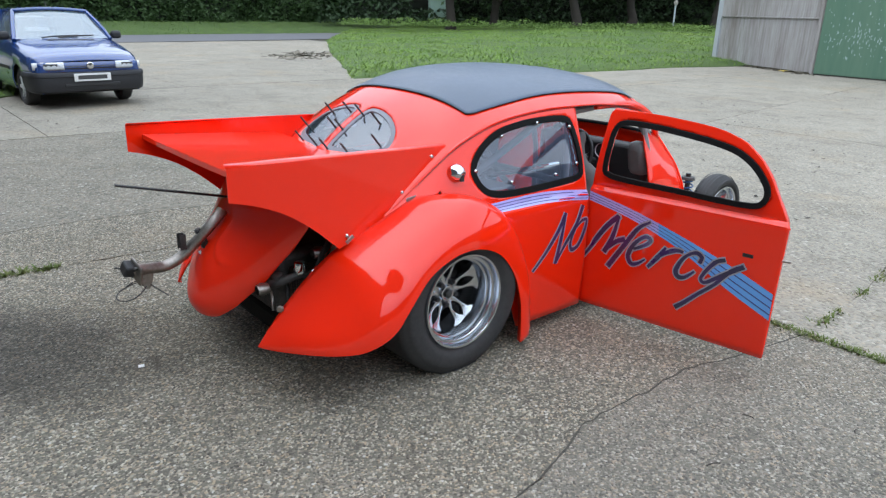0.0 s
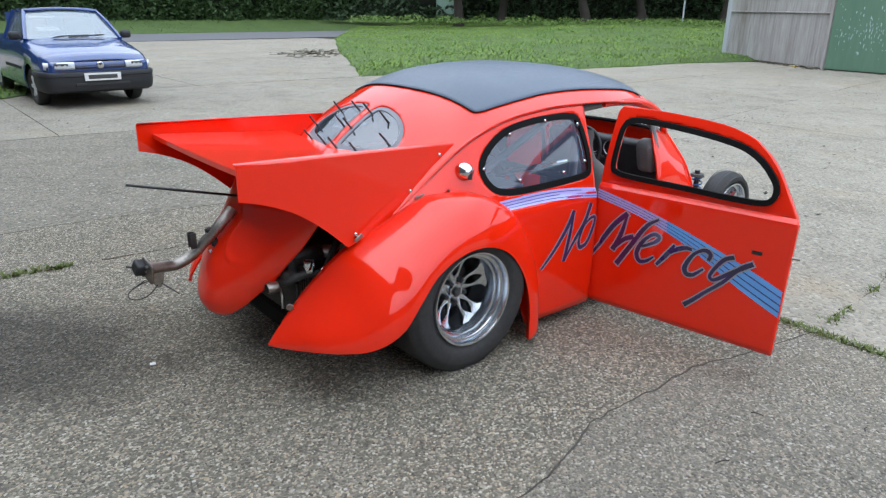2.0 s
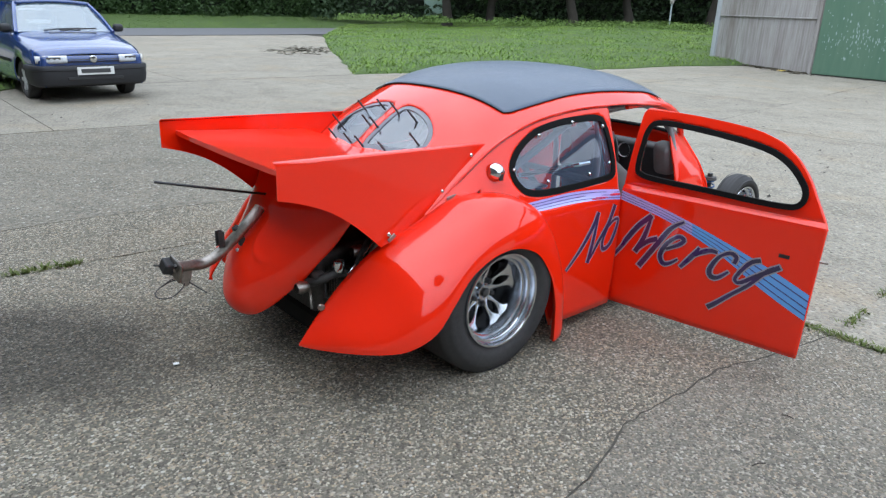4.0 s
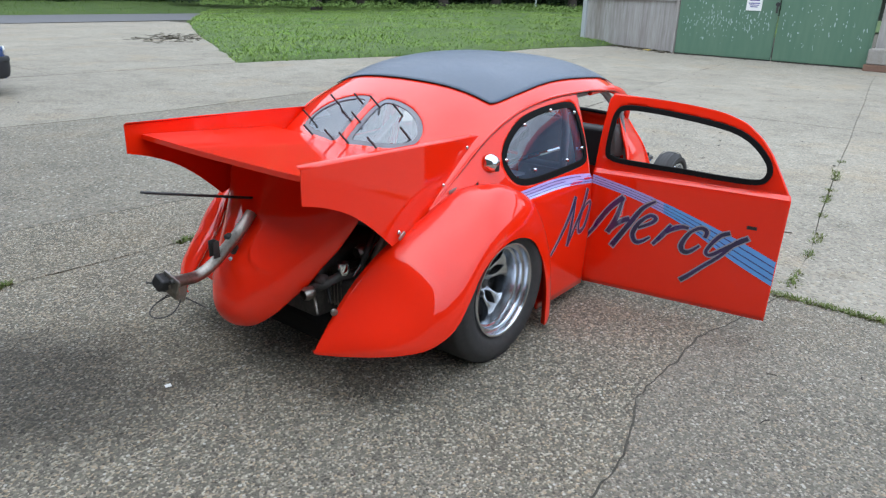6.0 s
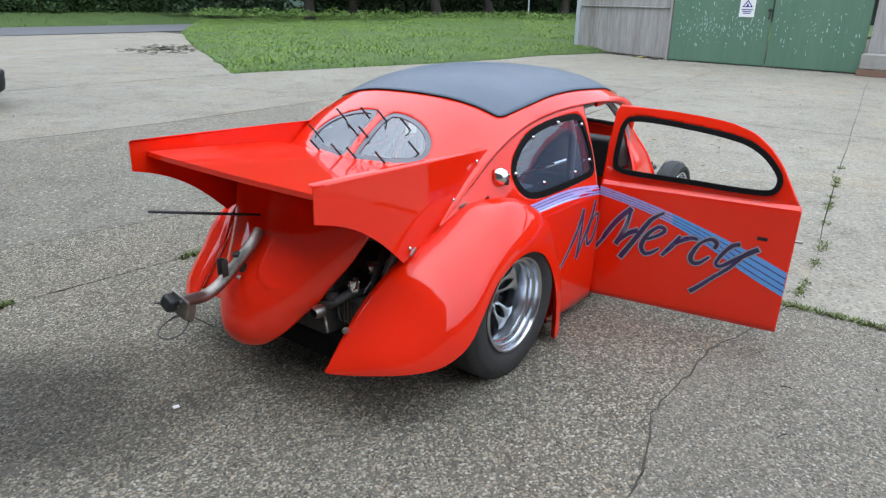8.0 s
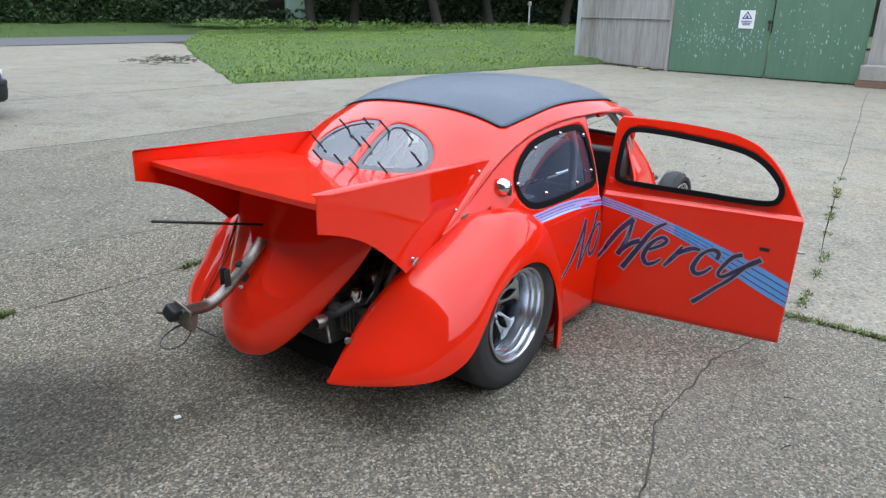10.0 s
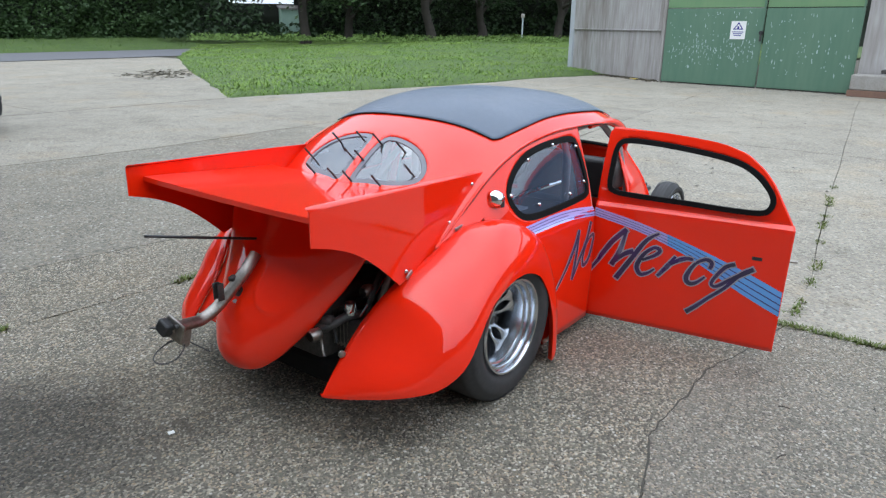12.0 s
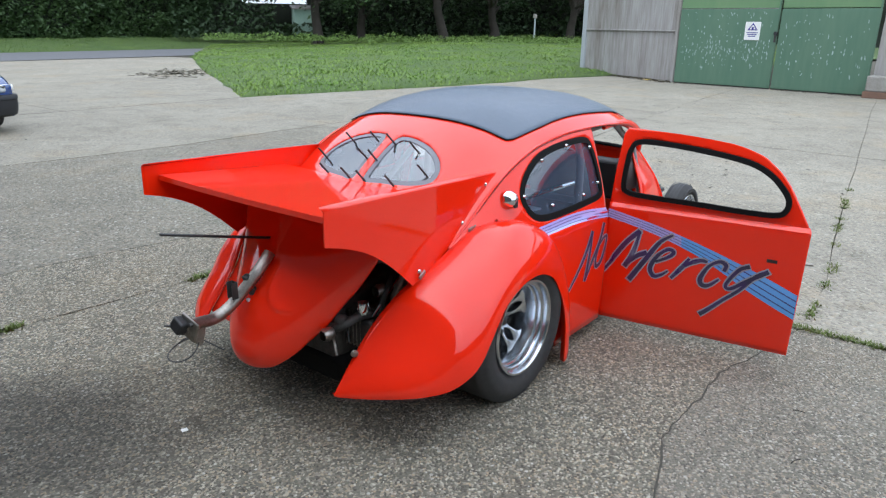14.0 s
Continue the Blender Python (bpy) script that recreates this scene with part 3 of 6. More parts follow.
ZC = [(-0.26, 0.775), (-0.16, 0.874), (-0.02, 0.981), (0.06, 1.029), (0.2, 1.097), (0.4, 1.169), (0.62, 1.198), (0.86, 1.203), (1.1, 1.191), (1.32, 1.163), (1.5, 1.124), (1.58, 1.104)]
ZS = [(-0.26, 0.64), (-0.11, 0.758), (0.007, 0.847), (0.128, 0.926), (0.32, 1.003), (0.6, 1.048), (0.92, 1.053), (1.19, 1.04), (1.5, 0.985), (1.7, 0.86), (1.88, 0.7)]
YS = [(-0.26, 0.53), (-0.11, 0.552), (0.1, 0.566), (0.4, 0.57), (0.92, 0.57), (1.3, 0.562), (1.5, 0.548), (1.7, 0.56), (1.88, 0.575)]
YB = [(-0.26, 0.58), (0.0, 0.63), (0.2, 0.664), (0.6, 0.682), (0.92, 0.686), (1.4, 0.67), (1.88, 0.6)]
BELT = 0.662


def roof_z(x, y):
    zs, zc, ys = hermite(ZS, x), hermite(ZC, x), hermite(YS, x)
    q = float(np.interp(x, (0.0, 0.5, 1.5), (2.24, 2.78, 2.98)))
    return zs + (zc - zs) * (1 - min(abs(y) / ys, 1.0) ** q)


def side_y(x, z):
    zs, ys, yb = hermite(ZS, x), hermite(YS, x), hermite(YB, x)
    if z > BELT:
        return yb + (ys - yb) * min((z - BELT) / max(zs - BELT, 0.03), 1.0) ** 1.2
    return yb + 0.013 * min((BELT - z) / 0.02, 1.0) + 0.012 * math.sin(min((BELT - z) / 0.6, 1.0) * math.pi)


def roof_normal(x, y):
    e = 0.004
    return Vector((-(roof_z(x + e, y) - roof_z(x - e, y)) / (2 * e), -(roof_z(x, y + e) - roof_z(x, y - e)) / (2 * e), 1)).normalized()


def on_roof(x, y, d=0.0):
    return Vector((x, y, roof_z(x, y))) + d * roof_normal(x, y)


# roof skin with the two halves of the split rear window cut out
PANE = [(-0.155, 0.03), (-0.07, 0.022), (0.03, 0.025), (0.078, 0.042), (0.09, 0.085), (0.085, 0.15), (0.068, 0.23), (0.036, 0.3), (-0.005, 0.34), (-0.05, 0.348), (-0.09, 0.315), (-0.13, 0.225), (-0.152, 0.11)]
pane_r = [(q[0], -q[1]) for q in curve(PANE, 6, True)]
pane_l = [(q[0], q[1]) for q in curve(PANE, 6, True)]
rows = []
for x in np.linspace(-0.26, 1.56, 120):
    ys = hermite(YS, x)
    rows.append([(x, ys * u, roof_z(x, ys * u)) for u in np.sin(np.linspace(-1, 1, 76) * math.pi / 2 * 0.9) / math.sin(math.pi / 2 * 0.9)])
bm = cut_holes(grid(rows), (pane_r, pane_l), lambda c: (c[0], c[1]), lambda u, v: on_roof(u, v), 0.03)
part("roof", bm, RED, car, thick=0.007)

# grey vinyl cover over the roof
VX0 = [(0, 0.241), (0.13, 0.243), (0.228, 0.251), (0.316, 0.262), (0.4, 0.274), (0.45, 0.281), (0.475, 0.287)]
VLIM = [(0.287, 0.475), (0.31, 0.489), (0.353, 0.498), (0.43, 0.506), (0.52, 0.508), (0.61, 0.505), (0.75, 0.5), (0.92, 0.495), (1.1, 0.494), (1.43, 0.47), (1.53, 0.462)]
rows = []
for k in np.linspace(0, 1, 60):
    r = []
    for u in np.linspace(-1, 1, 50):
        x0 = hermite(VX0, abs(u) * 0.475)
        x = x0 + (1.53 - x0) * k
        r.append(on_roof(x, u * hermite(VLIM, 0.287 + (1.53 - 0.287) * k), 0.0085))
    rows.append(r)
vinyl = part("vinyl_cover", grid(rows), VINYL, car, "dark slate-grey textured vinyl roof cover", thick=0.003)
edge = [rows[0][j] for j in range(50)] + [rows[i][-1] for i in range(1, 60)]
edge2 = [rows[i][0] for i in range(60)]
bm = pipe([tuple(p) for p in edge], 0.002, 6)
pipe([tuple(p) for p in edge2], 0.002, 6, bm)
part("beading", bm, RUBBER, vinyl)
for i in range(5, 58, 7):
    for j in (0, -1):
        part("stud", lathe([(0.0001, 0.003), (0.003, 0.002), (0.004, 0)], 8, "z", tuple(rows[i][j] + Vector((0, 0.014 if j == 0 else -0.014, 0.003)))), DARKSTEEL, vinyl)

SEALG = mat("smoky_seal", (0.2, 0.21, 0.24), (0.15, 0.16, 0.18), rough=0.35)
# rear window panes, seals and their black pins
for sgn, outline in ((-1, pane_r), (1, pane_l)):
    bm = bmesh.new()
    vs = [bm.verts.new(on_roof(q[0], q[1], -0.003)) for q in outline]
    inner = [bm.verts.new(on_roof(-0.035 + (q[0] + 0.035) * 0.5, sgn * 0.16 + (q[1] - sgn * 0.16) * 0.5, -0.003)) for q in outline]
    c = bm.verts.new(on_roof(-0.035, sgn * 0.16, -0.003))
    for i in range(len(vs)):
        j = (i + 1) % len(vs)
        bm.faces.new((vs[i], vs[j], inner[j], inner[i]))
        bm.faces.new((inner[i], inner[j], c))
    w = part("rear_window", bm, PLEXI, car, "clear plastic half of the split rear window")
    w.visible_shadow = False
    part("seal", ring(outline, lambda u, v, d: on_roof(-0.035 + (u + 0.035) * 0.93, sgn * 0.18 + (v - sgn * 0.18) * 0.93, d - 0.002), 0.03, 0.003), SEALG, w)
    for u, v in ((0.036, 0.05), (0.026, 0.195), (-0.05, 0.305), (-0.14, 0.2), (-0.156, 0.046), (-0.062, 0.03)):
        p = on_roof(u, sgn * v, 0.001)
        n = Vector((-0.42, 0.45, 0.75)).normalized()
        part("pin", pipe([p - n * 0.006, p + n * 0.062], 0.0046, 8), BLACK, w, "thin black pin standing out of the pane's rim")

# side skins
QUARTER = [(0.198, 0.83), (0.25, 0.91), (0.365, 0.978), (0.52, 1.008), (0.68, 1.016), (0.8, 1.012), (0.858, 0.985), (0.885, 0.87), (0.888, 0.77), (0.862, 0.727), (0.74, 0.716), (0.5, 0.71), (0.32, 0.716), (0.235, 0.75)]
quarter = [(q[0], q[1]) for q in curve(QUARTER, 5, True)]
LDOOR = [(0.98, 0.75), (0.985, 0.95), (1.03, 1.0), (1.3, 0.985), (1.52, 0.92), (1.68, 0.8), (1.68, 0.735), (1.62, 0.71), (1.2, 0.715), (1.02, 0.72)]
ldoor = [(q[0], q[1]) for q in curve(LDOOR, 5, True)]


def side_skin(sgn, x0, x1, holes, nx, inset=0.0):
    rows = []
    for x in np.linspace(x0, x1, nx):
        zs = hermite(ZS, x)
        low = 0.062 if x > 0.45 else 0.062 + 0.5 * min((0.45 - x) / 0.2, 1)
        if x < 0.05:
            low = max(low, zs - 0.1)
        zz = np.concatenate([np.linspace(low, BELT - 0.02, 16), [BELT - 0.012, BELT - 0.004, BELT, BELT + 0.004], np.linspace(BELT + 0.012, max(zs, BELT + 0.02), 30)])
        zz = np.clip(zz, low, max(zs, low + 0.01))
        rows.append([(x, sgn * (side_y(x, z) - inset), z) for z in zz])
    return cut_holes(grid(rows), holes, lambda c: (c[0], c[2]), lambda u, v: Vector((u, sgn * (side_y(u, v) - inset), v)), 0.03)


for sgn in (-1, 1):
    bm = side_skin(sgn, -0.26, 0.905, [quarter], 86)
    sp = part("side_panel", bm, RED, car, thick=0.007)
    part("lining", side_skin(sgn, 0.1, 0.9, [quarter], 40, 0.016), LINING, sp, "dark grey inner lining")
    qput = lambda u, v, d: Vector((u, sgn * (side_y(u, v) + d), v))
    bm = bmesh.new()
    cx, cz = 0.55, 0.86
    loops = [[bm.verts.new(qput(cx + (q[0] - cx) * k, cz + (q[1] - cz) * k, -0.004)) for q in quarter] for k in (1.0, 0.6, 0.2)]
    for a, b in zip(loops, loops[1:]):
        for i in range(len(a)):
            bm.faces.new((a[i], a[i - 1], b[i - 1], b[i]))
    bm.faces.new(loops[-1])
    w = part("quarter_window", bm, SIDEPLEX, car, "clear plastic quarter window held by bolts")
    w.visible_shadow = False
    part("window_frame", ring([(cx + (q[0] - cx) * 0.97, cz + (q[1] - cz) * 0.955) for q in quarter], qput, 0.03, 0.006), RUBBER, w, "black rubber frame")
    for u, v in ((0.218, 0.833), (0.392, 0.96), (0.618, 0.998), (0.833, 0.965), (0.844, 0.795), (0.688, 0.762), (0.405, 0.764)):
        part("bolt", lathe([(0.0001, 0.012), (0.006, 0.011), (0.009, 0.006), (0.009, 0.0)], 12, "y", (0, 0, 0)), CHROME, w).matrix_local = Matrix.Translation(qput(u, v, 0.003)) @ pose(0, 0, 0, 0, 0, 0 if sgn > 0 else 180)
    # raised gutter along the roof's edge
    path = [(x, sgn * (hermite(YS, x) + 0.004), hermite(ZS, x) + 0.001) for x in np.linspace(-0.2, 1.56, 60)]
    part("gutter", pipe(path, 0.0055, 7), RED, car)
    dark = [(p[0], p[1] + sgn * 0.003, p[2] - 0.009) for p in path]
    part("gutter_groove", pipe(dark, 0.0016, 6), RUBBER, car)
    # pillar and sill
    bm = pipe([(1.1, sgn * 0.55, 1.028), (1.3, sgn * 0.545, 1.034), (1.47, sgn * 0.536, 1.004), (1.585, sgn * 0.528, 0.958), (1.68, sgn * 0.515, 0.905), (1.83, sgn * 0.45, 0.795)], [0.012, 0.017, 0.026, 0.026, 0.022, 0.018], 10, smooth_n=4)
    part("front_pillar", bm, RED, car)
    part("sill", box((1.42, 0.07, 0.06), (1.2, sgn * 0.655, 0.092)), RED, car, bevel=0.012)
    part("door_jamb", grid([[(0.903, sgn * (side_y(0.9, z) - k), z) for z in np.linspace(0.07, 1.03, 24)] for k in (0.0, 0.03, 0.07)]), RED, car, thick=0.006)
    # chromed round filler cap / lamp
lamp = part("rear_lamp", lathe([(0.0001, -0.034), (0.014, -0.032), (0.03, -0.022), (0.037, -0.008), (0.04, 0.0), (0.041, 0.006)], 28, "y"), CHROME, car, "round chromed rear side lamp")
lamp.matrix_local = pose(0.122, -0.612, 0.834, 0, 0, -12)
part("lamp_slot", box((0.02, 0.006, 0.03), (0.008, -0.03, -0.014)), BLACK, lamp, bevel=0.002)
lamp2 = part("rear_lamp", lathe([(0.0001, 0.034), (0.014, 0.032), (0.03, 0.022), (0.037, 0.008), (0.04, 0.0), (0.041, -0.006)], 28, "y"), CHROME, car)
lamp2.matrix_local = pose(0.122, 0.612, 0.834, 0, 0, 12)

# closed left door
bm = side_skin(1, 0.912, 1.86, [ldoor], 60)
ld = part("door", bm, RED, car, "closed red door with an unglazed window", thick=0.01)
part("lining", side_skin(1, 0.92, 1.62, [ldoor], 30, 0.018), LINING, ld, "dark grey inner lining")
part("window_frame", ring(ldoor, lambda u, v, d: Vector((u, side_y(u, v) + d, v)), 0.03, 0.006), RUBBER, ld)

rows = [[(x, 0.97 * hermite(YS, x) * u, roof_z(x, 0.97 * hermite(YS, x) * u) - 0.02) for u in np.linspace(-1, 1, 24)] for x in np.linspace(0.16, 1.5, 30)]
part("headliner", grid(rows), LINING, car, "dark grey headliner")

# windscreen header, cowl, dash, firewall and floor
part("windscreen_header", pipe([(1.555, y, roof_z(1.555, y) - 0.012) for y in np.linspace(-0.54, 0.54, 25)], 0.018, 8), RED, car)
rows, rim = [], []
for y in np.linspace(-0.45, 0.45, 30):
    k = 1 - (abs(y) / 0.45) ** 2.2
    x, z = 1.83 + 0.13 * k, 0.795 - 0.005 * k
    rim.append((x - 0.004, y, z + 0.01))
    rows.append([(x, y, z), (x + 0.012, y, z - 0.02), (x + 0.03, y, z - 0.05), (x + 0.035, y, 0.5), (x + 0.03, y, 0.08)])
part("cowl", grid(rows), RED, car, thick=0.008)
part("windscreen_rubber", pipe(rim, 0.011, 7), RUBBER, car)
# curved side panels from the windscreen's foot down, ribbed along their front edge
FOOT = [(0.80, 1.845, 0.445), (0.72, 1.892, 0.485), (0.64, 1.93, 0.528), (0.56, 1.958, 0.558), (0.48, 1.976, 0.58), (0.3, 1.985, 0.592), (0.08, 1.985, 0.592)]
for sgn in (-1, 1):
    rows = []
    for z, x, y in curve(FOOT, 4):
        back_x = float(np.interp(z, (0.08, 0.6, 0.8), (1.58, 1.58, 1.62)))
        rows.append([(back_x + (x - back_x) * k, sgn * (min(y + 0.05, 0.6) + (y - min(y + 0.05, 0.6)) * k**1.6), z + 0.05 * (1 - k) * max(0, (z - 0.6) / 0.2)) for k in np.linspace(0, 1, 9)])
    panel = part("kick_panel", grid(rows), RED, car, "red curved side panel of the cowl", thick=0.01)
    for off in (0.0, 0.028):
        part("panel_rib", pipe([(r[-1][0] - off, r[-1][1] + sgn * 0.006, r[-1][2]) for r in rows], 0.007, 7), RED, panel)
part("dashboard", box((0.1, 0.86, 0.26), (1.84, 0, 0.6)), BLACK, car, bevel=0.03)
part("headrest", box((0.1, 0.13, 0.2), (1.66, -0.47, 0.69), (0, -14, 0)), SEATG, car, "grey padded side bolster", bevel=0.04)
part("side_brace", pipe([(1.62, -0.49, 0.9), (1.66, -0.53, 0.7), (1.7, -0.56, 0.5)], 0.017, 9), CAGE, car)
for y in (0.2, 0.02, -0.1):
    part("gauge", lathe([(0.0001, 0.012), (0.04, 0.012), (0.045, 0.0)], 18, "x", (1.783, y, 0.66)), INNER, car, "round dashboard gauge")
part("floor_pan", box((2.0, 1.26, 0.03), (0.92, 0, 0.095)), DARKSTEEL, car)
part("rear_bulkhead", box((0.02, 1.1, 0.4), (0.28, 0, 0.36), (0, -12, 0)), INNER, car)
part("inner_tub", box((0.55, 0.26, 0.46), (0.06, 0.5, 0.33)), DARKSTEEL, car, bevel=0.05)
part("inner_tub", box((0.5, 0.02, 0.4), (0.08, -0.40, 0.40)), DARKSTEEL, car)
part("parcel_panel", box((0.62, 0.98, 0.012), (0.3, 0, 0.7), (0, 4, 0)), INNER, car, bevel=0.004)

# roll cage
cage = part("roll_cage", pipe([(0.93, -0.50, 0.1), (0.95, -0.51, 0.8), (0.96, -0.46, 0.99), (0.96, -0.3, 1.1), (0.96, 0.3, 1.1), (0.96, 0.46, 0.99), (0.95, 0.51, 0.8), (0.93, 0.50, 0.1)], 0.021, 10, smooth_n=5), CAGE, car, "grey painted roll cage of round tube")
for sgn in (-1, 1):
    part("cage_bar", pipe([(0.96, sgn * 0.46, 1.0), (1.3, sgn * 0.48, 1.02), (1.5, sgn * 0.47, 0.96), (1.8, sgn * 0.48, 0.7), (1.85, sgn * 0.5, 0.15)], 0.019, 9, smooth_n=5), CAGE, cage)
    part("cage_bar", pipe([(0.95, sgn * 0.42, 1.02), (0.3, sgn * 0.36, 0.66)], 0.018, 9), CAGE, cage)
part("cage_bar", pipe([(0.94, -0.5, 0.66), (0.94, 0.5, 0.66)], 0.018, 9), CAGE, cage)
part("cage_bar", pipe([(0.95, 0.44, 1.02), (0.94, -0.45, 0.3)], 0.018, 9), CAGE, cage)
part("cage_bar", pipe([(0.45, -0.45, 0.745), (0.9, -0.5, 0.76)], 0.012, 8), CHROME, cage)
# seat, wheel, harness
seat = part("racing_seat", grid([[(1.26 + 0.02 * i, -0.5 + 0.46 * k / 10, 0.16 + 0.0 * i + 0.06 * abs(k - 5) / 5) for k in range(11)] for i in range(22)]), SEATG, car, "grey cloth racing seat with a tall back", thick=0.05)
back = []
for k in np.linspace(0, 1, 14):
    wd = 0.23 - 0.02 * k if k < 0.72 else 0.15 - 0.03 * math.sin((k - 0.72) * 10)
    back.append([(1.3 - 0.16 * k + 0.08 * abs(u) ** 2, -0.27 + wd * u, 0.2 + 0.66 * k) for u in np.linspace(-1, 1, 9)])
part("backrest", grid(back), SEATG, seat, thick=0.06)
for y in (-0.35, -0.19):
    part("strap", grid([[(1.21 + 0.1 * (1 - k), y - 0.025, 0.4 + 0.36 * k), (1.21 + 0.1 * (1 - k), y + 0.025, 0.4 + 0.36 * k)] for k in np.linspace(0, 1, 6)]), BLACK, seat, thick=0.004)
bm = bmesh.new()
ringp = [(1.5 + 0.05 * math.sin(a), -0.09 + 0.15 * math.cos(a), 0.66 + 0.15 * math.sin(a)) for a in np.linspace(0, 2 * math.pi, 33)]
pipe(ringp, 0.014, 8, bm)
pipe([(1.5, -0.24, 0.66), (1.53, -0.09, 0.66), (1.5, 0.06, 0.66)], 0.01, 6, bm)
pipe([(1.53, -0.09, 0.66), (1.74, -0.09, 0.6)], 0.018, 8, bm)
part("steering_wheel", bm, BLACK, car)
# driver's mirror and small far things on the dash
part("gauge", lathe([(0.0001, -0.02), (0.05, -0.02), (0.055, 0.02)], 20, "x", (1.64, 0.12, 0.77)), BLACK, car, "round black tachometer")

# ---- spoiler: tray and two end plates ----
PLATE = [(-0.843, 0.966), (-0.845, 0.849)] + [tuple(q) for q in curve([(-0.845, 0.849), (-0.745, 0.82), (-0.635, 0.77), (-0.525, 0.692), (-0.418, 0.594)], 5)[1:]] + [(-0.27, 0.64), (-0.13, 0.72), (0.002, 0.82), (0.07, 0.873), (0.158, 0.939)]
spoiler = part("spoiler_tray", grid([[(x, y, 0.912 - 0.045 * ((x + 0.778) / 0.6) - 0.006 * (1 - (y / 0.53) ** 2)) for y in np.linspace(-0.532, 0.532, 22)] for x in np.linspace(-0.778, -0.12, 14)]), RED, car, "flat red rear spoiler tray", thick=0.02, smooth=False)
for sgn in (-1, 1):
    pl = part("end_plate", extrude_outline(PLATE, 0.005, lambda u, v, d: Vector((u, sgn * (0.537 + d), v))), RED, car, smooth=False)
    part("top_flange", grid([[(x, sgn * 0.541, z), (x, sgn * 0.53, z + 0.006 * k), (x, sgn * 0.519, z + 0.011 * k)] for x, z, k in ((-0.843, 0.966, 1), (-0.5, 0.957, 0.9), (-0.1, 0.946, 0.6), (0.13, 0.94, 0.25))]), RED, pl, thick=0.003)
    for u, v in ((0.042, 0.903), (-0.111, 0.772), (-0.38, 0.64)):
        part("rivet", lathe([(0.0001, 0.006), (0.006, 0.005), (0.009, 0.0)], 12, "y"), CHROME, pl).matrix_local = pose(u, sgn * 0.543, v, 0, 0, 0 if sgn > 0 else 180)
    part("hinge_tab", box((0.05, 0.006, 0.014), (-0.09, sgn * 0.575, 0.752), (0, -8, 0)), STEEL, car, bevel=0.002)
    part("hinge_tab", box((0.04, 0.006, 0.016), (-0.375, sgn * 0.553, 0.628), (0, -35, 0)), STEEL, car, bevel=0.002)
part("antenna_rod", pipe([(-1.029, 0.115, 0.805), (-0.8, 0.1, 0.748), (-0.572, 0.087, 0.692)], 0.0055, 8), BLACK, car, "thin black rod sticking out behind")

# ---- tail lid ----
TAIL = [(0.86, -0.40, -0.36, 0.44), (0.76, -0.50, -0.42, 0.43), (0.678, -0.575, -0.455, 0.407), (0.567, -0.665, -0.505, 0.35), (0.49, -0.715, -0.555, 0.304), (0.411, -0.757, -0.606, 0.262), (0.356, -0.783, -0.653, 0.22), (0.31, -0.798, -0.69, 0.185), (0.276, -0.8, -0.72, 0.15), (0.246, -0.79, -0.745, 0.108), (0.224, -0.768, -0.755, 0.058)]
dense = curve(TAIL, 9)
rows = []
for z, xc, xe, ye in dense:
    r = []
    for u in np.linspace(-1, 1, 91):
        y = u * ye
        x = xc + (xe - xc) * abs(u) ** 2.6
        # the lid swells over its middle and has a ridge down its centre line
        swell = math.exp(-(((z - 0.43) / 0.18) ** 2))
        x -= 0.034 * swell * (1 - u * u) + 0.018 * max(0.0, 1 - abs(y) / 0.2) * min(max((z - 0.38) / 0.12, 0), 1)
        # pressed swage: a quarter of a ring each side
        for side in (-1, 1):
            dy, dz = y - side * 0.18, z - 0.6
            arc = math.degrees(math.atan2(-dz, -side * dy))
            x -= 0.009 * math.exp(-(((math.hypot(dy, dz) - 0.118) / 0.009) ** 2)) * min(max(1.6 - abs(arc - 45) / 38, 0), 1)
        r.append((x, y, z))
    rows.append(r)
part("tail_lid", grid(rows), RED, car, "bulged red tail lid below the spoiler", thick=0.006)
slot = part("tail_slot", box((0.03, 0.034, 0.12), (-0.742, 0.008, 0.545), (0, -18, 0)), BLACK, car, bevel=0.008)
part("slot_tab", box((0.014, 0.018, 0.02), (-0.757, 0.006, 0.495), (0, -18, 0)), INNER, slot, bevel=0.003)
# bent steel tube with its end flange, bracket, clamp and wire loop
tube = part("parachute_tube", pipe([(-0.65, 0.0, 0.665), (-0.712, -0.008, 0.612), (-0.776, 0.006, 0.547), (-0.837, 0.018, 0.493), (-0.902, 0.022, 0.466), (-0.96, 0.014, 0.472), (-1.016, 0.004, 0.481)], 0.023, 16, smooth_n=6), STEEL, car, "bent bare steel tube with an end flange")
flange = part("flange", box((0.012, 0.09, 0.085), (-1.022, 0.004, 0.474), (24, 0, 8)), STEEL, tube, bevel=0.012)
part("clamp_block", box((0.045, 0.055, 0.05), (-1.046, 0.022, 0.487), (30, 12, 8)), BLACK, tube, "black clamp on the tube's end", bevel=0.008)
for dy, dz in ((-0.03, 0.024), (0.028, -0.026)):
    part("flange_bolt", lathe([(0.0001, -0.008), (0.007, -0.008), (0.008, 0.004)], 6, "x", (-1.03, 0.004 + dy, 0.474 + dz)), DARKSTEEL, flange)
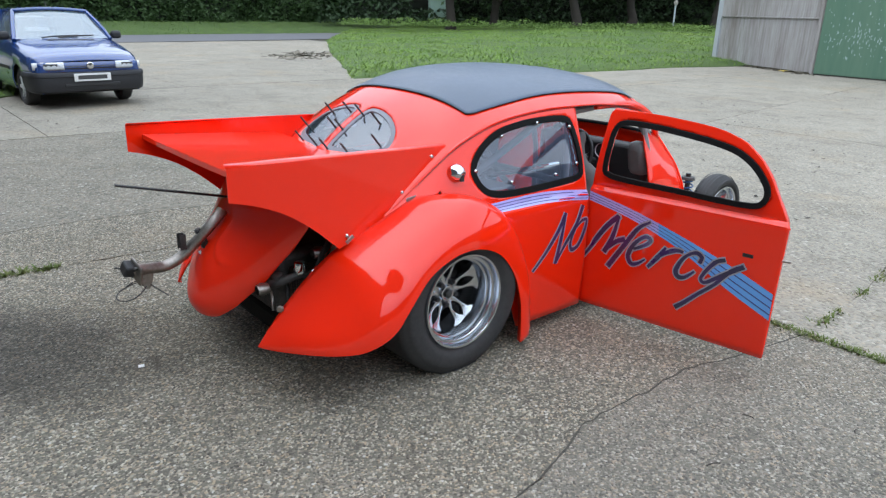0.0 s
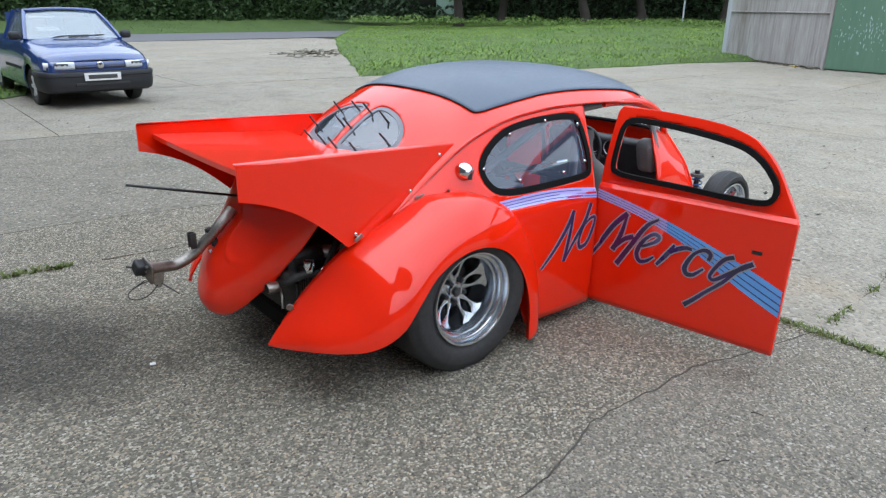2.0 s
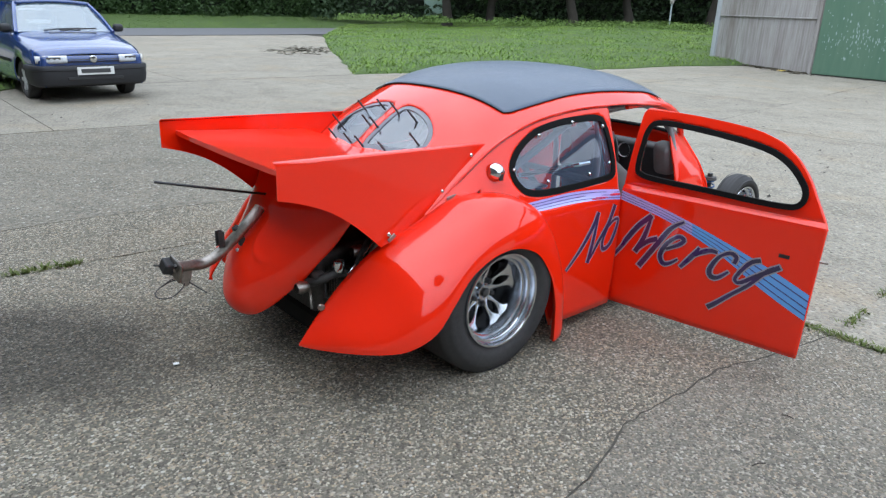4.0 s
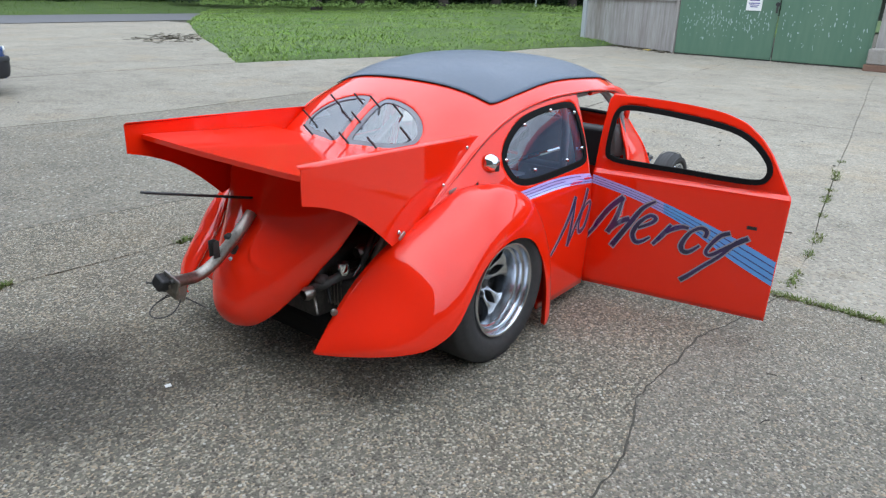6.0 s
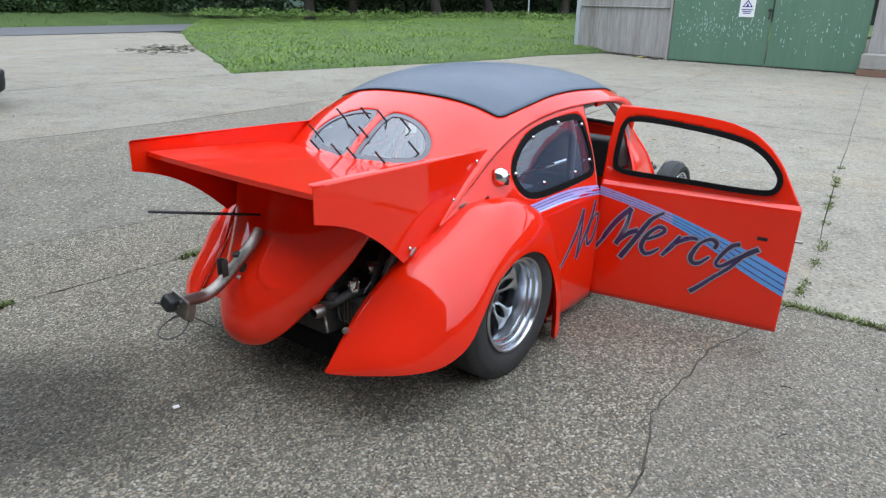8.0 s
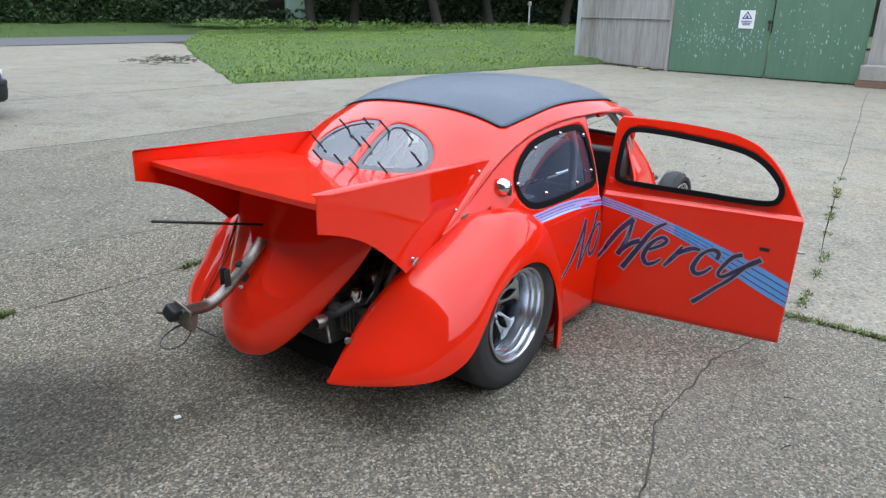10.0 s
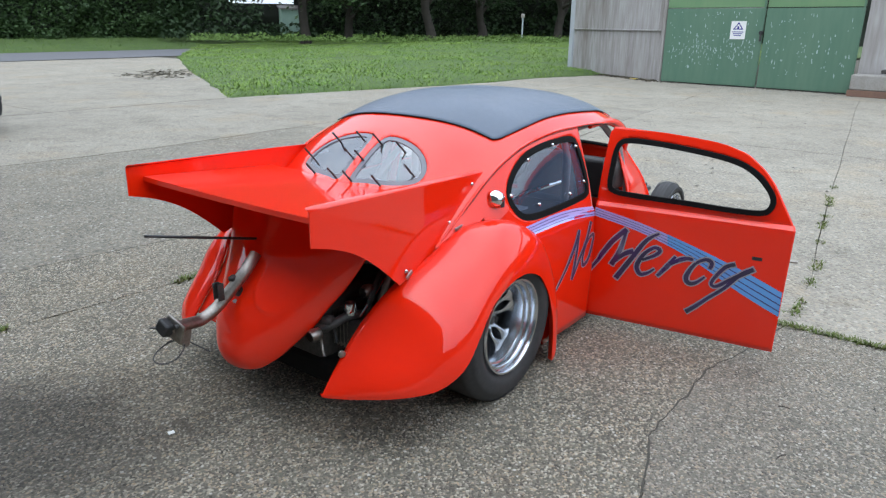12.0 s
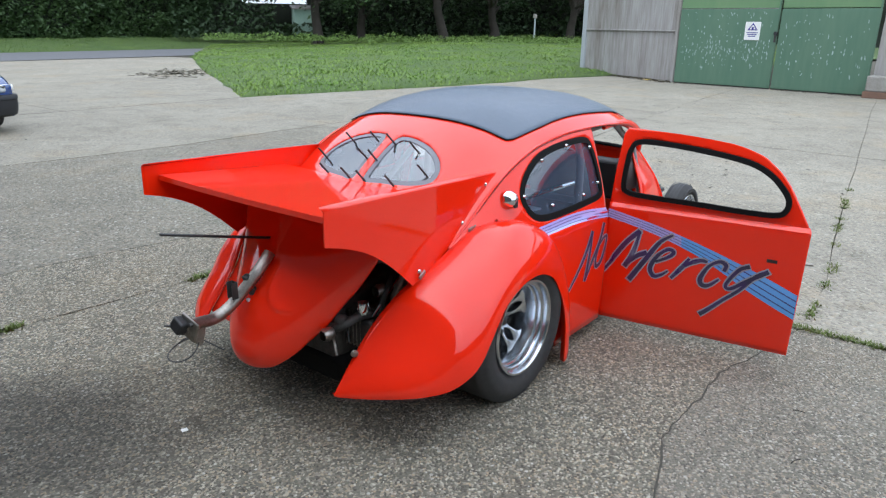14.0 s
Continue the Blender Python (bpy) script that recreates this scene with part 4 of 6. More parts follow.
# open box bracket welded on the tube
bm = box((0.026, 0.004, 0.066), (-0.836, 0.008, 0.566), (0, 0, 0))
box((0.004, 0.03, 0.066), (-0.825, -0.007, 0.566), (0, 0, 0), bm)
box((0.026, 0.004, 0.066), (-0.836, -0.022, 0.566), (0, 0, 0), bm)
part("bracket", bm, DARKSTEEL, tube, bevel=0.001)
lug = [(-0.055, 0.03), (0.03, 0.028), (0.02, -0.03), (0.006, -0.062), (-0.012, -0.062), (-0.028, -0.03)]
part("lug", extrude_outline(lug, 0.012, lambda u, v, d: Vector((-0.985 + u, -0.004 + d, 0.455 + v))), STEEL, tube, bevel=0.003, smooth=False)
part("cotter", pipe([(-1.05, 0.03, 0.482), (-1.09, 0.05, 0.492)], 0.004, 6), DARKSTEEL, tube)
part("cotter", pipe([(-0.98, -0.015, 0.415), (-0.93, -0.06, 0.37)], 0.003, 6), DARKSTEEL, tube)
loop = [(-1.046 + 0.058 * math.cos(a) + 0.006 * math.sin(2 * a), 0.01 + 0.04 * math.sin(a), 0.392 + 0.02 * math.cos(a) + 0.012 * math.sin(a)) for a in np.linspace(0, 2 * math.pi, 29)]
part("wire_loop", pipe(loop, 0.0026, 6), DARKSTEEL, tube)
part("wire", pipe([(-0.99, 0.004, 0.41), (-1.02, 0.03, 0.425), (-1.06, 0.05, 0.40)], 0.002, 6, smooth_n=4), BLACK, tube)

# ---- engine and gearbox seen in the gaps ----
eng = part("engine", box((0.42, 0.5, 0.3), (-0.33, 0, 0.36)), DARKSTEEL, car, "dark oily flat engine", bevel=0.03)
# low block added to keep light off the ground under the tail
part("sump", box((0.46, 0.56, 0.12), (-0.32, 0, 0.19)), RUBBER, eng, "black block under the engine, added to shade the ground", bevel=0.03)
for sgn in (-1, 1):
    part("cylinder_head", box((0.26, 0.14, 0.12), (-0.36, sgn * 0.32, 0.36)), DARKSTEEL, eng, bevel=0.02)
    for k in range(5):
        part("fin", box((0.26, 0.006, 0.15), (-0.36, sgn * (0.25 + 0.02 * k), 0.37)), STEEL, eng)
    part("exhaust_header", pipe([(-0.4, sgn * 0.35, 0.42), (-0.5, sgn * 0.34, 0.44), (-0.58, sgn * 0.3, 0.41), (-0.56, sgn * 0.16, 0.37)], 0.019, 10, smooth_n=5), DARKSTEEL, eng, "dull exhaust header pipe")
    part("hose", pipe([(-0.3, sgn * 0.36, 0.62), (-0.4, sgn * 0.4, 0.55), (-0.44, sgn * 0.38, 0.44)], 0.012, 8, smooth_n=5), BLACK, eng)
    part("bracket", box((0.05, 0.03, 0.12), (-0.36, sgn * 0.43, 0.54), (15, 20, 0)), STEEL, eng, bevel=0.008)
    part("throttle_rod", pipe([(-0.36, sgn * 0.42, 0.58), (-0.47, sgn * 0.38, 0.44)], 0.004, 6), CHROME, eng)
    part("shock_absorber", pipe([(-0.2, sgn * 0.42, 0.55), (-0.15, sgn * 0.44, 0.25)], 0.028, 10), BLACK, eng)
for k, (x, y, z) in enumerate(((-0.63, -0.3, 0.40), (-0.56, -0.3, 0.43), (-0.49, -0.35, 0.48), (-0.41, -0.37, 0.53), (-0.34, -0.38, 0.555))):
    part("clamp", lathe([(0.0001, 0.02), (0.022, 0.018), (0.028, -0.01), (0.02, -0.03)], 14, "xyz"[k % 3], (x, y, z)), (STEEL, DARKSTEEL, CHROME)[k % 3], eng, "small bright metal clamp")
    part("cable", pipe([(x, y, z + 0.02), (x + 0.04, y + 0.02, z - 0.03), (x + 0.03, y - 0.01, z - 0.1)], 0.006, 6, smooth_n=4), BLACK if k % 2 else STEEL, eng)
part("gearbox", box((0.4, 0.22, 0.22), (0.1, 0, 0.3)), DARKSTEEL, car, bevel=0.03)
part("axle", pipe([(0.06, -0.6, 0.318), (0.06, 0.6, 0.318)], 0.035, 10), DARKSTEEL, car)
part("fan_shroud", box((0.16, 0.6, 0.26), (-0.14, 0, 0.66)), INNER, car, bevel=0.05)
for y in (-0.16, 0.14):
    part("air_cleaner", lathe([(0.0001, 0.07), (0.05, 0.07), (0.06, 0.05), (0.06, 0.0)], 20, "z", (-0.02, y, 0.79)), CHROME, car, "round chromed air cleaner")

# ---- rear wings ----
# stations of a wing's section: the inner seam, then the lip
WING = [
    ((-0.728, -0.426, 0.222), (-0.724, -0.43, 0.22)), ((-0.685, -0.43, 0.28), (-0.685, -0.52, 0.228)), ((-0.635, -0.433, 0.338), (-0.614, -0.63, 0.235)),
    ((-0.575, -0.437, 0.403), (-0.535, -0.7, 0.234)), ((-0.503, -0.452, 0.478), (-0.455, -0.75, 0.24)), ((-0.415, -0.495, 0.572), (-0.385, -0.785, 0.272)),
    ((-0.32, -0.53, 0.63), (-0.325, -0.8, 0.318)), ((-0.25, -0.548, 0.665), (-0.262, -0.805, 0.4)), ((-0.165, -0.56, 0.708), (-0.17, -0.8, 0.495)),
    ((-0.08, -0.578, 0.748), (-0.06, -0.798, 0.547)), ((0.03, -0.615, 0.758), (0.04, -0.795, 0.561)), ((0.13, -0.65, 0.748), (0.13, -0.79, 0.547)),
    ((0.22, -0.674, 0.712), (0.22, -0.783, 0.507)), ((0.31, -0.69, 0.655), (0.29, -0.775, 0.445)), ((0.385, -0.7, 0.56), (0.345, -0.775, 0.36)),
    ((0.45, -0.708, 0.42), (0.38, -0.778, 0.25)), ((0.49, -0.708, 0.27), (0.39, -0.78, 0.15)), ((0.515, -0.7, 0.05), (0.392, -0.78, 0.03)),
]
IN = [w[0] for w in WING]
ci, co = curve(IN, 5), curve([w[1] for w in WING], 5)
for sgn in (-1, 1):
    rows = []
    for a, b in zip(ci, co):
        full = 0.9
        r = []
        for t in np.linspace(0, math.pi / 2, 18):
            k = np.array((1 - math.cos(t), math.sin(t), 1 - math.cos(t)))
            k = full * k + (1 - full) * t / (math.pi / 2)
            r.append(a + (b - a) * k)
        r.append(b + np.array([0.004, 0.02, 0.004]))
        rows.append([(q[0], q[1] * -sgn, q[2]) for q in r])
    wing = part("rear_wing", grid(rows), RED, car, "bulbous red rear wing", thick=0.007)
    if sgn > 0:
        lid_x, lid_y = [(r[0], r[2]) for r in reversed(TAIL)], [(r[0], r[3]) for r in reversed(TAIL)]
        in_x, in_y = [(w[2], w[0]) for w in IN[:10]], [(w[2], -w[1]) for w in IN[:10]]
        rows = []
        for z in np.linspace(0.3, 0.74, 18):
            a, b = np.array((hermite(lid_x, z) + 0.012, hermite(lid_y, z) - 0.015, z)), np.array((hermite(in_x, z) + 0.012, hermite(in_y, z) + 0.002, z))
            rows.append([tuple(a + (b - a) * k) for k in np.linspace(0, 1, 8)])
        part("closing_panel", grid(rows), RED, wing, thick=0.005)
    else:
        part("bolt", lathe([(0.0001, 0.01), (0.011, 0.008), (0.015, 0.0)], 16, "y"), STEEL, wing).matrix_local = pose(-0.634, sgn * 0.444, 0.364, 0, 0, 150)
    part("wheel_arch_lining", grid([[(0.06 + 0.36 * math.cos(a), sgn * y, 0.3 + 0.36 * math.sin(a)) for y in (0.42, 0.6, 0.7)] for a in np.linspace(0.1, math.pi - 0.1, 20)]), BLACK, car)


def wheel(name, label, r_tyre, w_tyre, r_rim, dish, slick):
    """A wheel whose outer face looks along -y; y 0 is that face."""
    ob = new(name)
    tagged(ob, label)
    sh, wd = r_tyre - r_rim, w_tyre
    prof = [(r_rim - 0.012, 0.03), (r_rim + 0.004, 0.008), (r_rim + 0.014, 0.002), (r_rim + 0.3 * sh, -0.012), (r_rim + 0.62 * sh, -0.012), (r_tyre - 0.03, 0.0), (r_tyre - 0.008, 0.02), (r_tyre, 0.06), (r_tyre, wd - 0.06), (r_tyre - 0.008, wd - 0.028), (r_tyre - 0.03, wd - 0.008), (r_rim + 0.3 * sh, wd), (r_rim - 0.012, wd - 0.03)]
    bm = lathe([tuple(q) for q in curve(prof, 3)], 96)
    for v in bm.verts:
        if slick and v.co.z < -0.3175:
            # the soft slick stands on a flat foot and bulges beside it
            v.co.z, v.co.y = -0.3175, v.co.y + (0.012 if v.co.y > wd / 2 else -0.012)
    t = part("tyre", bm, TYRE, ob, "plain black drag slick" if slick else "narrow grooved black tyre")
    if not slick:
        for k in (0.22, 0.41, 0.59, 0.78):
            part("groove", lathe([(r_tyre + 0.0015, wd * k - 0.004), (r_tyre + 0.0015, wd * k + 0.004)], 60), BLACK, t)
    # rolled edge, two turned steps, then the deep barrel
    rim = [(r_rim - 0.016, 0.03), (r_rim + 0.002, 0.012), (r_rim + 0.006, 0.002), (r_rim + 0.002, -0.006), (r_rim - 0.006, -0.005), (r_rim - 0.011, 0.006), (r_rim - 0.013, 0.02), (r_rim - 0.023, 0.022), (r_rim - 0.026, 0.026), (r_rim - 0.028, 0.046), (r_rim - 0.035, 0.049), (r_rim - 0.037, 0.053), (r_rim - 0.04, dish * 0.8), (r_rim - 0.046, dish + 0.02), (r_rim - 0.05, wd - 0.03)]
    part("rim", lathe(rim, 80), ALLOY, ob, "polished alloy rim")
    part("hub", lathe([(0.0001, dish - 0.012), (0.024, dish - 0.012), (0.026, dish - 0.02), (0.034, dish - 0.02), (0.036, dish - 0.004), (0.066, dish), (0.07, dish + 0.012), (0.07, dish + 0.04)], 40), ALLOY, ob)
    part("centre_cap", lathe([(0.0001, dish - 0.034), (0.012, dish - 0.034), (0.018, dish - 0.03), (0.02, dish - 0.012)], 20), DARKSTEEL, ob)
    part("brake_drum", lathe([(0.0001, dish + 0.07), (r_rim - 0.07, dish + 0.07), (r_rim - 0.06, dish + 0.11)], 32), DARKSTEEL, ob)
    R, big = r_rim - 0.044, r_rim / 0.206
    for k in range(5):
        # a flaring spoke with a long almond window through it, its foot sweeping up the barrel
        a0 = 2 * math.pi * k / 5 + 0.3
        ca, sa = math.cos(a0), math.sin(a0)
        bm = bmesh.new()
        for off in (-1, 1):
            rows = []
            for q in np.linspace(0, 1, 12):
                r = 0.045 + (R - 0.045) * q
                inner = 0.0 if q < 0.14 or q > 0.9 else 0.021 * big * math.sin(math.pi * (q - 0.14) / 0.76) ** 0.8
                outer = (0.024 + 0.026 * q**1.5 + 0.03 * max(0, q - 0.8) / 0.2) * big
                d = dish - 0.004 - 0.03 * q**2
                prof_s = [(inner, 0.028), (inner, 0.0), (inner + 0.5 * (outer - inner), -0.002), (outer, 0.0), (outer, 0.028)]
                rows.append([(r * ca - off * w * sa, d + h, r * sa + off * w * ca) for w, h in prof_s])
            sheet(bm, rows)
        part("spoke", bm, ALLOY, ob)
        a1 = a0 + math.pi / 5
        part("wheel_nut", lathe([(0.0001, dish - 0.022), (0.011, dish - 0.021), (0.014, dish - 0.008), (0.014, dish + 0.01)], 6, "y", (0.054 * math.cos(a1), 0, 0.054 * math.sin(a1))), BLACK, ob)
    ob.parent = car
    return ob


wr = wheel("rear_wheel", "rear wheel with a wide slick on a polished five-spoke rim", 0.338, 0.33, 0.206, 0.13, True)
wr.matrix_basis = pose(0.056, -0.757, 0.318)
w2 = copy_thing(wr, pose(0.056, 0.757, 0.318, 0, 0, 180))
wf = wheel("front_wheel", "narrow front wheel with a grooved tyre", 0.242, 0.13, 0.168, 0.06, False)
wf.matrix_basis = pose(2.52, -0.575, 0.242)
w3 = copy_thing(wf, pose(2.52, 0.575, 0.242, 0, 0, 180))

# front axle beam, frame rails and blue-sprung shocks
part("axle_beam", pipe([(2.46, -0.48, 0.26), (2.46, 0.48, 0.26)], 0.028, 10), DARKSTEEL, car)
for sgn in (-1, 1):
    part("frame_rail", pipe([(1.9, sgn * 0.3, 0.2), (2.5, sgn * 0.25, 0.22)], 0.03, 8), DARKSTEEL, car)
    sh = part("coil_spring", pipe([(2.28 + 0.035 * math.cos(a), sgn * 0.44 + 0.035 * math.sin(a), 0.24 + 0.015 * a / 2.4) for a in np.linspace(0, 36, 110)], 0.0055, 6), mat("blue_spring", (0.02, 0.08, 0.22), rough=0.35), car, "blue coil spring over a damper")
    part("damper", pipe([(2.28, sgn * 0.44, 0.2), (2.28, sgn * 0.44, 0.51)], 0.016, 8), BLACK, sh)
    part("damper_cap", lathe([(0.0001, 0.02), (0.04, 0.018), (0.045, 0.0)], 16, "z", (2.28, sgn * 0.44, 0.47)), DARKSTEEL, sh)

# ---- open door, hung at its rear edge ----
HINGE, DD, DN = np.array((0.921, -0.697)), np.array((0.1403, -0.9901)), np.array((0.9901, 0.1403))


def door_off(z):
    return -0.004 * math.sin(min(max(z - 0.07, 0) / 0.59, 1) * math.pi) if z < BELT else min((z - BELT) / 0.018, 1) * 0.018 + 0.095 * (max(z - 0.68, 0) / 0.37) ** 1.4


def on_door(s, z, d=0.0):
    """d grows away from the outer skin towards the viewer."""
    q = HINGE + DD * s + DN * (door_off(z) - d)
    return Vector((q[0], q[1], z))


D_OUT = [(0.0, 0.072), (0.002, 0.3), (0.004, BELT), (0.01, 0.85), (0.02, 1.02), (0.045, 1.045), (0.22, 1.042), (0.44, 1.022), (0.57, 0.982), (0.67, 0.94), (0.745, 0.888), (0.81, 0.82), (0.87, 0.74), (0.914, BELT), (0.912, 0.5), (0.909, 0.3), (0.906, 0.07), (0.6, 0.068), (0.3, 0.07)]
D_WIN = [(q[0], q[1]) for q in curve([(0.056, 0.77), (0.056, 0.87), (0.066, 0.962), (0.108, 0.997), (0.25, 0.996), (0.42, 0.98), (0.55, 0.962), (0.65, 0.938), (0.725, 0.897), (0.78, 0.844), (0.81, 0.795), (0.806, 0.748), (0.765, 0.722), (0.62, 0.719), (0.45, 0.725), (0.16, 0.732), (0.08, 0.744)], 5, True)]


def d_edges(z):
    """Rear and front edge of the door at a height."""
    rear = float(np.interp(z, (0.07, BELT, 0.85, 1.02, 1.045), (0.0, 0.003, 0.01, 0.02, 0.04)))
    front = float(np.interp(z, (0.07, BELT), (0.906, 0.917))) if z <= BELT else hermite([(BELT, 0.917), (0.715, 0.888), (0.78, 0.85), (0.871, 0.79), (0.936, 0.722), (0.986, 0.632), (1.018, 0.49), (1.035, 0.3), (1.043, 0.16), (1.046, 0.06)], z)
    return rear, front


zz = list(np.linspace(0.07, BELT - 0.01, 22)) + [BELT - 0.004, BELT, BELT + 0.006, BELT + 0.012, BELT + 0.018] + list(np.linspace(BELT + 0.03, 1.046, 34))
rows = []
for z in zz:
    a, b = d_edges(z)
    rows.append([on_door(a + (b - a) * k, z) for k in np.linspace(0, 1, 70)])


def flat_door(c):
    q = np.array((c[0], c[1])) - HINGE
    return (float(q @ DD), c[2])


bm = cut_holes(grid(rows), [D_WIN], flat_door, lambda u, v: on_door(u, v), 0.03)
door = part("door", bm, RED, car, "open red door, hinged at its rear edge, lettered on its skin")
so = door.modifiers.new("sheet", "SOLIDIFY")
so.thickness, so.offset = 0.032, 0.0
# keep the outer skin in place: the sheet grows inwards
door.matrix_basis = Matrix.Translation((DN[0] * 0.016, DN[1] * 0.016, 0))
BACKD = Matrix.Translation((-DN[0] * 0.016, -DN[1] * 0.016, 0))


def dpart(name, bm, material, label="", parent=door, **k):
    ob = part(name, bm, material, parent, label, **k)
    if parent is door:
        ob.matrix_local = BACKD
    return ob


dpart("window_frame", ring([(0.43 + (q[0] - 0.43) * 0.985, 0.858 + (q[1] - 0.858) * 0.955) for q in D_WIN], lambda u, v, d: on_door(u, v, d + 0.012), 0.026, 0.008), RUBBER, "thick black rubber window surround")
STR_T = [(0.004, 0.657), (0.235, 0.607), (0.465, 0.54), (0.732, 0.447), (0.907, 0.374)]
STR_B = [(0.004, 0.612), (0.235, 0.56), (0.474, 0.474), (0.725, 0.339), (0.908, 0.254)]
st, sb = curve(STR_T, 10), curve(STR_B, 10)


def band(a, b, lo, hi, i0, i1, put, h):
    return grid([[put(*(a[i] + (b[i] - a[i]) * (lo + (hi - lo) * k / 3)), h) for k in range(4)] for i in range(i0, i1 + 1)])


n = len(st) - 1
stripe = dpart("stripe", band(st, sb, 0, 1, 16, n, on_door, 0.0015), STRIPE_BLUE, "sky-blue painted stripe that fades to lilac")
stripe2 = dpart("stripe", band(st, sb, 0, 1, 0, 16, on_door, 0.0015), STRIPE_LILAC, "lilac painted stripe")
for lo in (0.22, 0.5, 0.76):
    dpart("pinstripe", band(st, sb, lo, lo + 0.05, 0, n, on_door, 0.0024), STRIPE_DARK)
bt, bb = curve([(0.262, 0.69), (0.5, 0.697), (0.7, 0.688), (0.903, 0.662)], 8), curve([(0.325, 0.648), (0.55, 0.647), (0.72, 0.638), (0.903, 0.615)], 8)
on_side = lambda u, v, d=0.0: Vector((u, -side_y(u, v) - 0.0035 - d, v))
part("stripe", band(bt, bb, 0, 1, 0, len(bt) - 1, on_side, 0.0015), STRIPE_LILAC, car, "lilac painted stripe")
for lo in (0.22, 0.5, 0.76):
    part("pinstripe", band(bt, bb, lo, lo + 0.06, 0, len(bt) - 1, on_side, 0.0024), STRIPE_DARK, car)

LETTERS = {
    "M": [[(-0.014, 0.298), (0.041, 0.381), (0.06, 0.418), (0.113, 0.5), (0.174, 0.564)], [(0.174, 0.564), (0.149, 0.451), (0.112, 0.368)], [(0.112, 0.368), (0.167, 0.432), (0.217, 0.458)], [(0.333, 0.568), (0.274, 0.522), (0.213, 0.422), (0.141, 0.301)]],
    "e": [[(0.264, 0.42), (0.325, 0.456), (0.345, 0.483), (0.316, 0.492), (0.269, 0.45), (0.241, 0.386), (0.26, 0.346), (0.295, 0.356), (0.328, 0.384)]],
    "r": [[(0.422, 0.465), (0.388, 0.409), (0.345, 0.35)], [(0.38, 0.404), (0.425, 0.441), (0.471, 0.464), (0.505, 0.463)]],
    "c": [[(0.584, 0.43), (0.59, 0.461), (0.56, 0.474), (0.514, 0.442), (0.483, 0.378), (0.493, 0.345), (0.525, 0.348), (0.567, 0.387)]],
    "y": [[(0.693, 0.474), (0.654, 0.454), (0.616, 0.401), (0.6, 0.36), (0.624, 0.351), (0.687, 0.399), (0.774, 0.464)], [(0.774, 0.464), (0.724, 0.43), (0.662, 0.351), (0.595, 0.285), (0.537, 0.225), (0.5, 0.191)]],
}
WID = {"M": [0.012, 0.026, 0.03], "e": [0.014, 0.02, 0.022, 0.018, 0.026, 0.026, 0.018, 0.008], "r": [0.014, 0.026, 0.016], "c": [0.02, 0.024, 0.016, 0.028, 0.024, 0.01], "y": [0.022, 0.022, 0.018, 0.018, 0.022, 0.026]}
for ch, strokes in LETTERS.items():
    for layer, grow, material, tag in ((0.0034, 0.012, SILVER, ""), (0.0046, 0.0, LETTER, "dark purple brush-lettered " + ch)):
        bm = bmesh.new()
        for k, s in enumerate(strokes):
            ext = [tuple(np.array(s[0]) + (np.array(s[0]) - np.array(s[1])) * 0.06 * (grow > 0))] + s[1:-1] + [tuple(np.array(s[-1]) + (np.array(s[-1]) - np.array(s[-2])) * 0.06 * (grow > 0))]
            brush(ext, [w * 0.82 + grow for w in WID[ch]], on_door, layer + 0.0001 * k, bm)
        dpart("letter" if tag else "letter_outline", bm, material, tag)
NO = {
    "N": [[(0.522, 0.327), (0.609, 0.408), (0.691, 0.504), (0.736, 0.578)], [(0.736, 0.578), (0.709, 0.458), (0.677, 0.335)], [(0.677, 0.335), (0.742, 0.423), (0.816, 0.509), (0.86, 0.596)]],
    "o": [[(0.815, 0.497), (0.779, 0.429), (0.79, 0.385), (0.838, 0.398), (0.878, 0.462), (0.892, 0.515), (0.858, 0.519), (0.812, 0.492)]],
}
for ch, strokes in NO.items():
    for layer, grow, material, tag in ((0.0034, 0.012, SILVER, ""), (0.0046, 0.0, LETTER, "dark purple brush-lettered " + ch)):
        bm = bmesh.new()
        for k, s in enumerate(strokes):
            brush(s, [w + grow for w in ([0.01, 0.02, 0.022] if ch == "N" else [0.012, 0.02, 0.016, 0.012])], on_side, layer + 0.0001 * k, bm)
        part("letter" if tag else "letter_outline", bm, material, car, tag)
dpart("handle_slot", grid([[on_door(s, z, 0.0015) for z in (0.508, 0.512, 0.52, 0.524)] for s in (0.758, 0.77, 0.79, 0.802)]), BLACK, "small dark handle recess")
dpart("latch_bolt", pipe([tuple(on_door(0.9, 0.523, -0.012)), tuple(on_door(0.947, 0.525, -0.012))], 0.006, 8), STEEL)
for z in (0.2, 0.56):
    dpart("hinge", pipe([tuple(on_door(-0.008, z, -0.01)), tuple(on_door(-0.008, z + 0.06, -0.01))], 0.011, 10), RED)
dpart("inner_panel", grid([[on_door(s, z, -0.036) for z in np.linspace(0.1, 0.64, 5)] for s in np.linspace(0.03, 0.87, 8)]), INNER, "grey inner door panel")

# ---- hangar: corrugated flank panel, green sliding doors ----
CORNER, GREEN_A, GREEN_B = np.array((8.3, 24.06)), np.array((9.43, 19.46)), np.array((12.34, 15.31))
WALL_H = 5.2


def frame_of(a, b):
    d = (b - a) / np.hypot(*(b - a))
    yaw = math.degrees(math.atan2(d[1], d[0]))
    return pose(a[0], a[1], 0, 0, 0, yaw), float(np.hypot(*(b - a)))


# local axes: x along the wall to the south-east, y into the building is +, outside is -y
hang = root("hangar", Matrix.Identity(4), "old hangar clad in grey corrugated sheet with green doors", "building")
m1, len1 = frame_of(CORNER, GREEN_A)
clad = new("flank_wall")
clad.parent, clad.matrix_basis = hang, m1


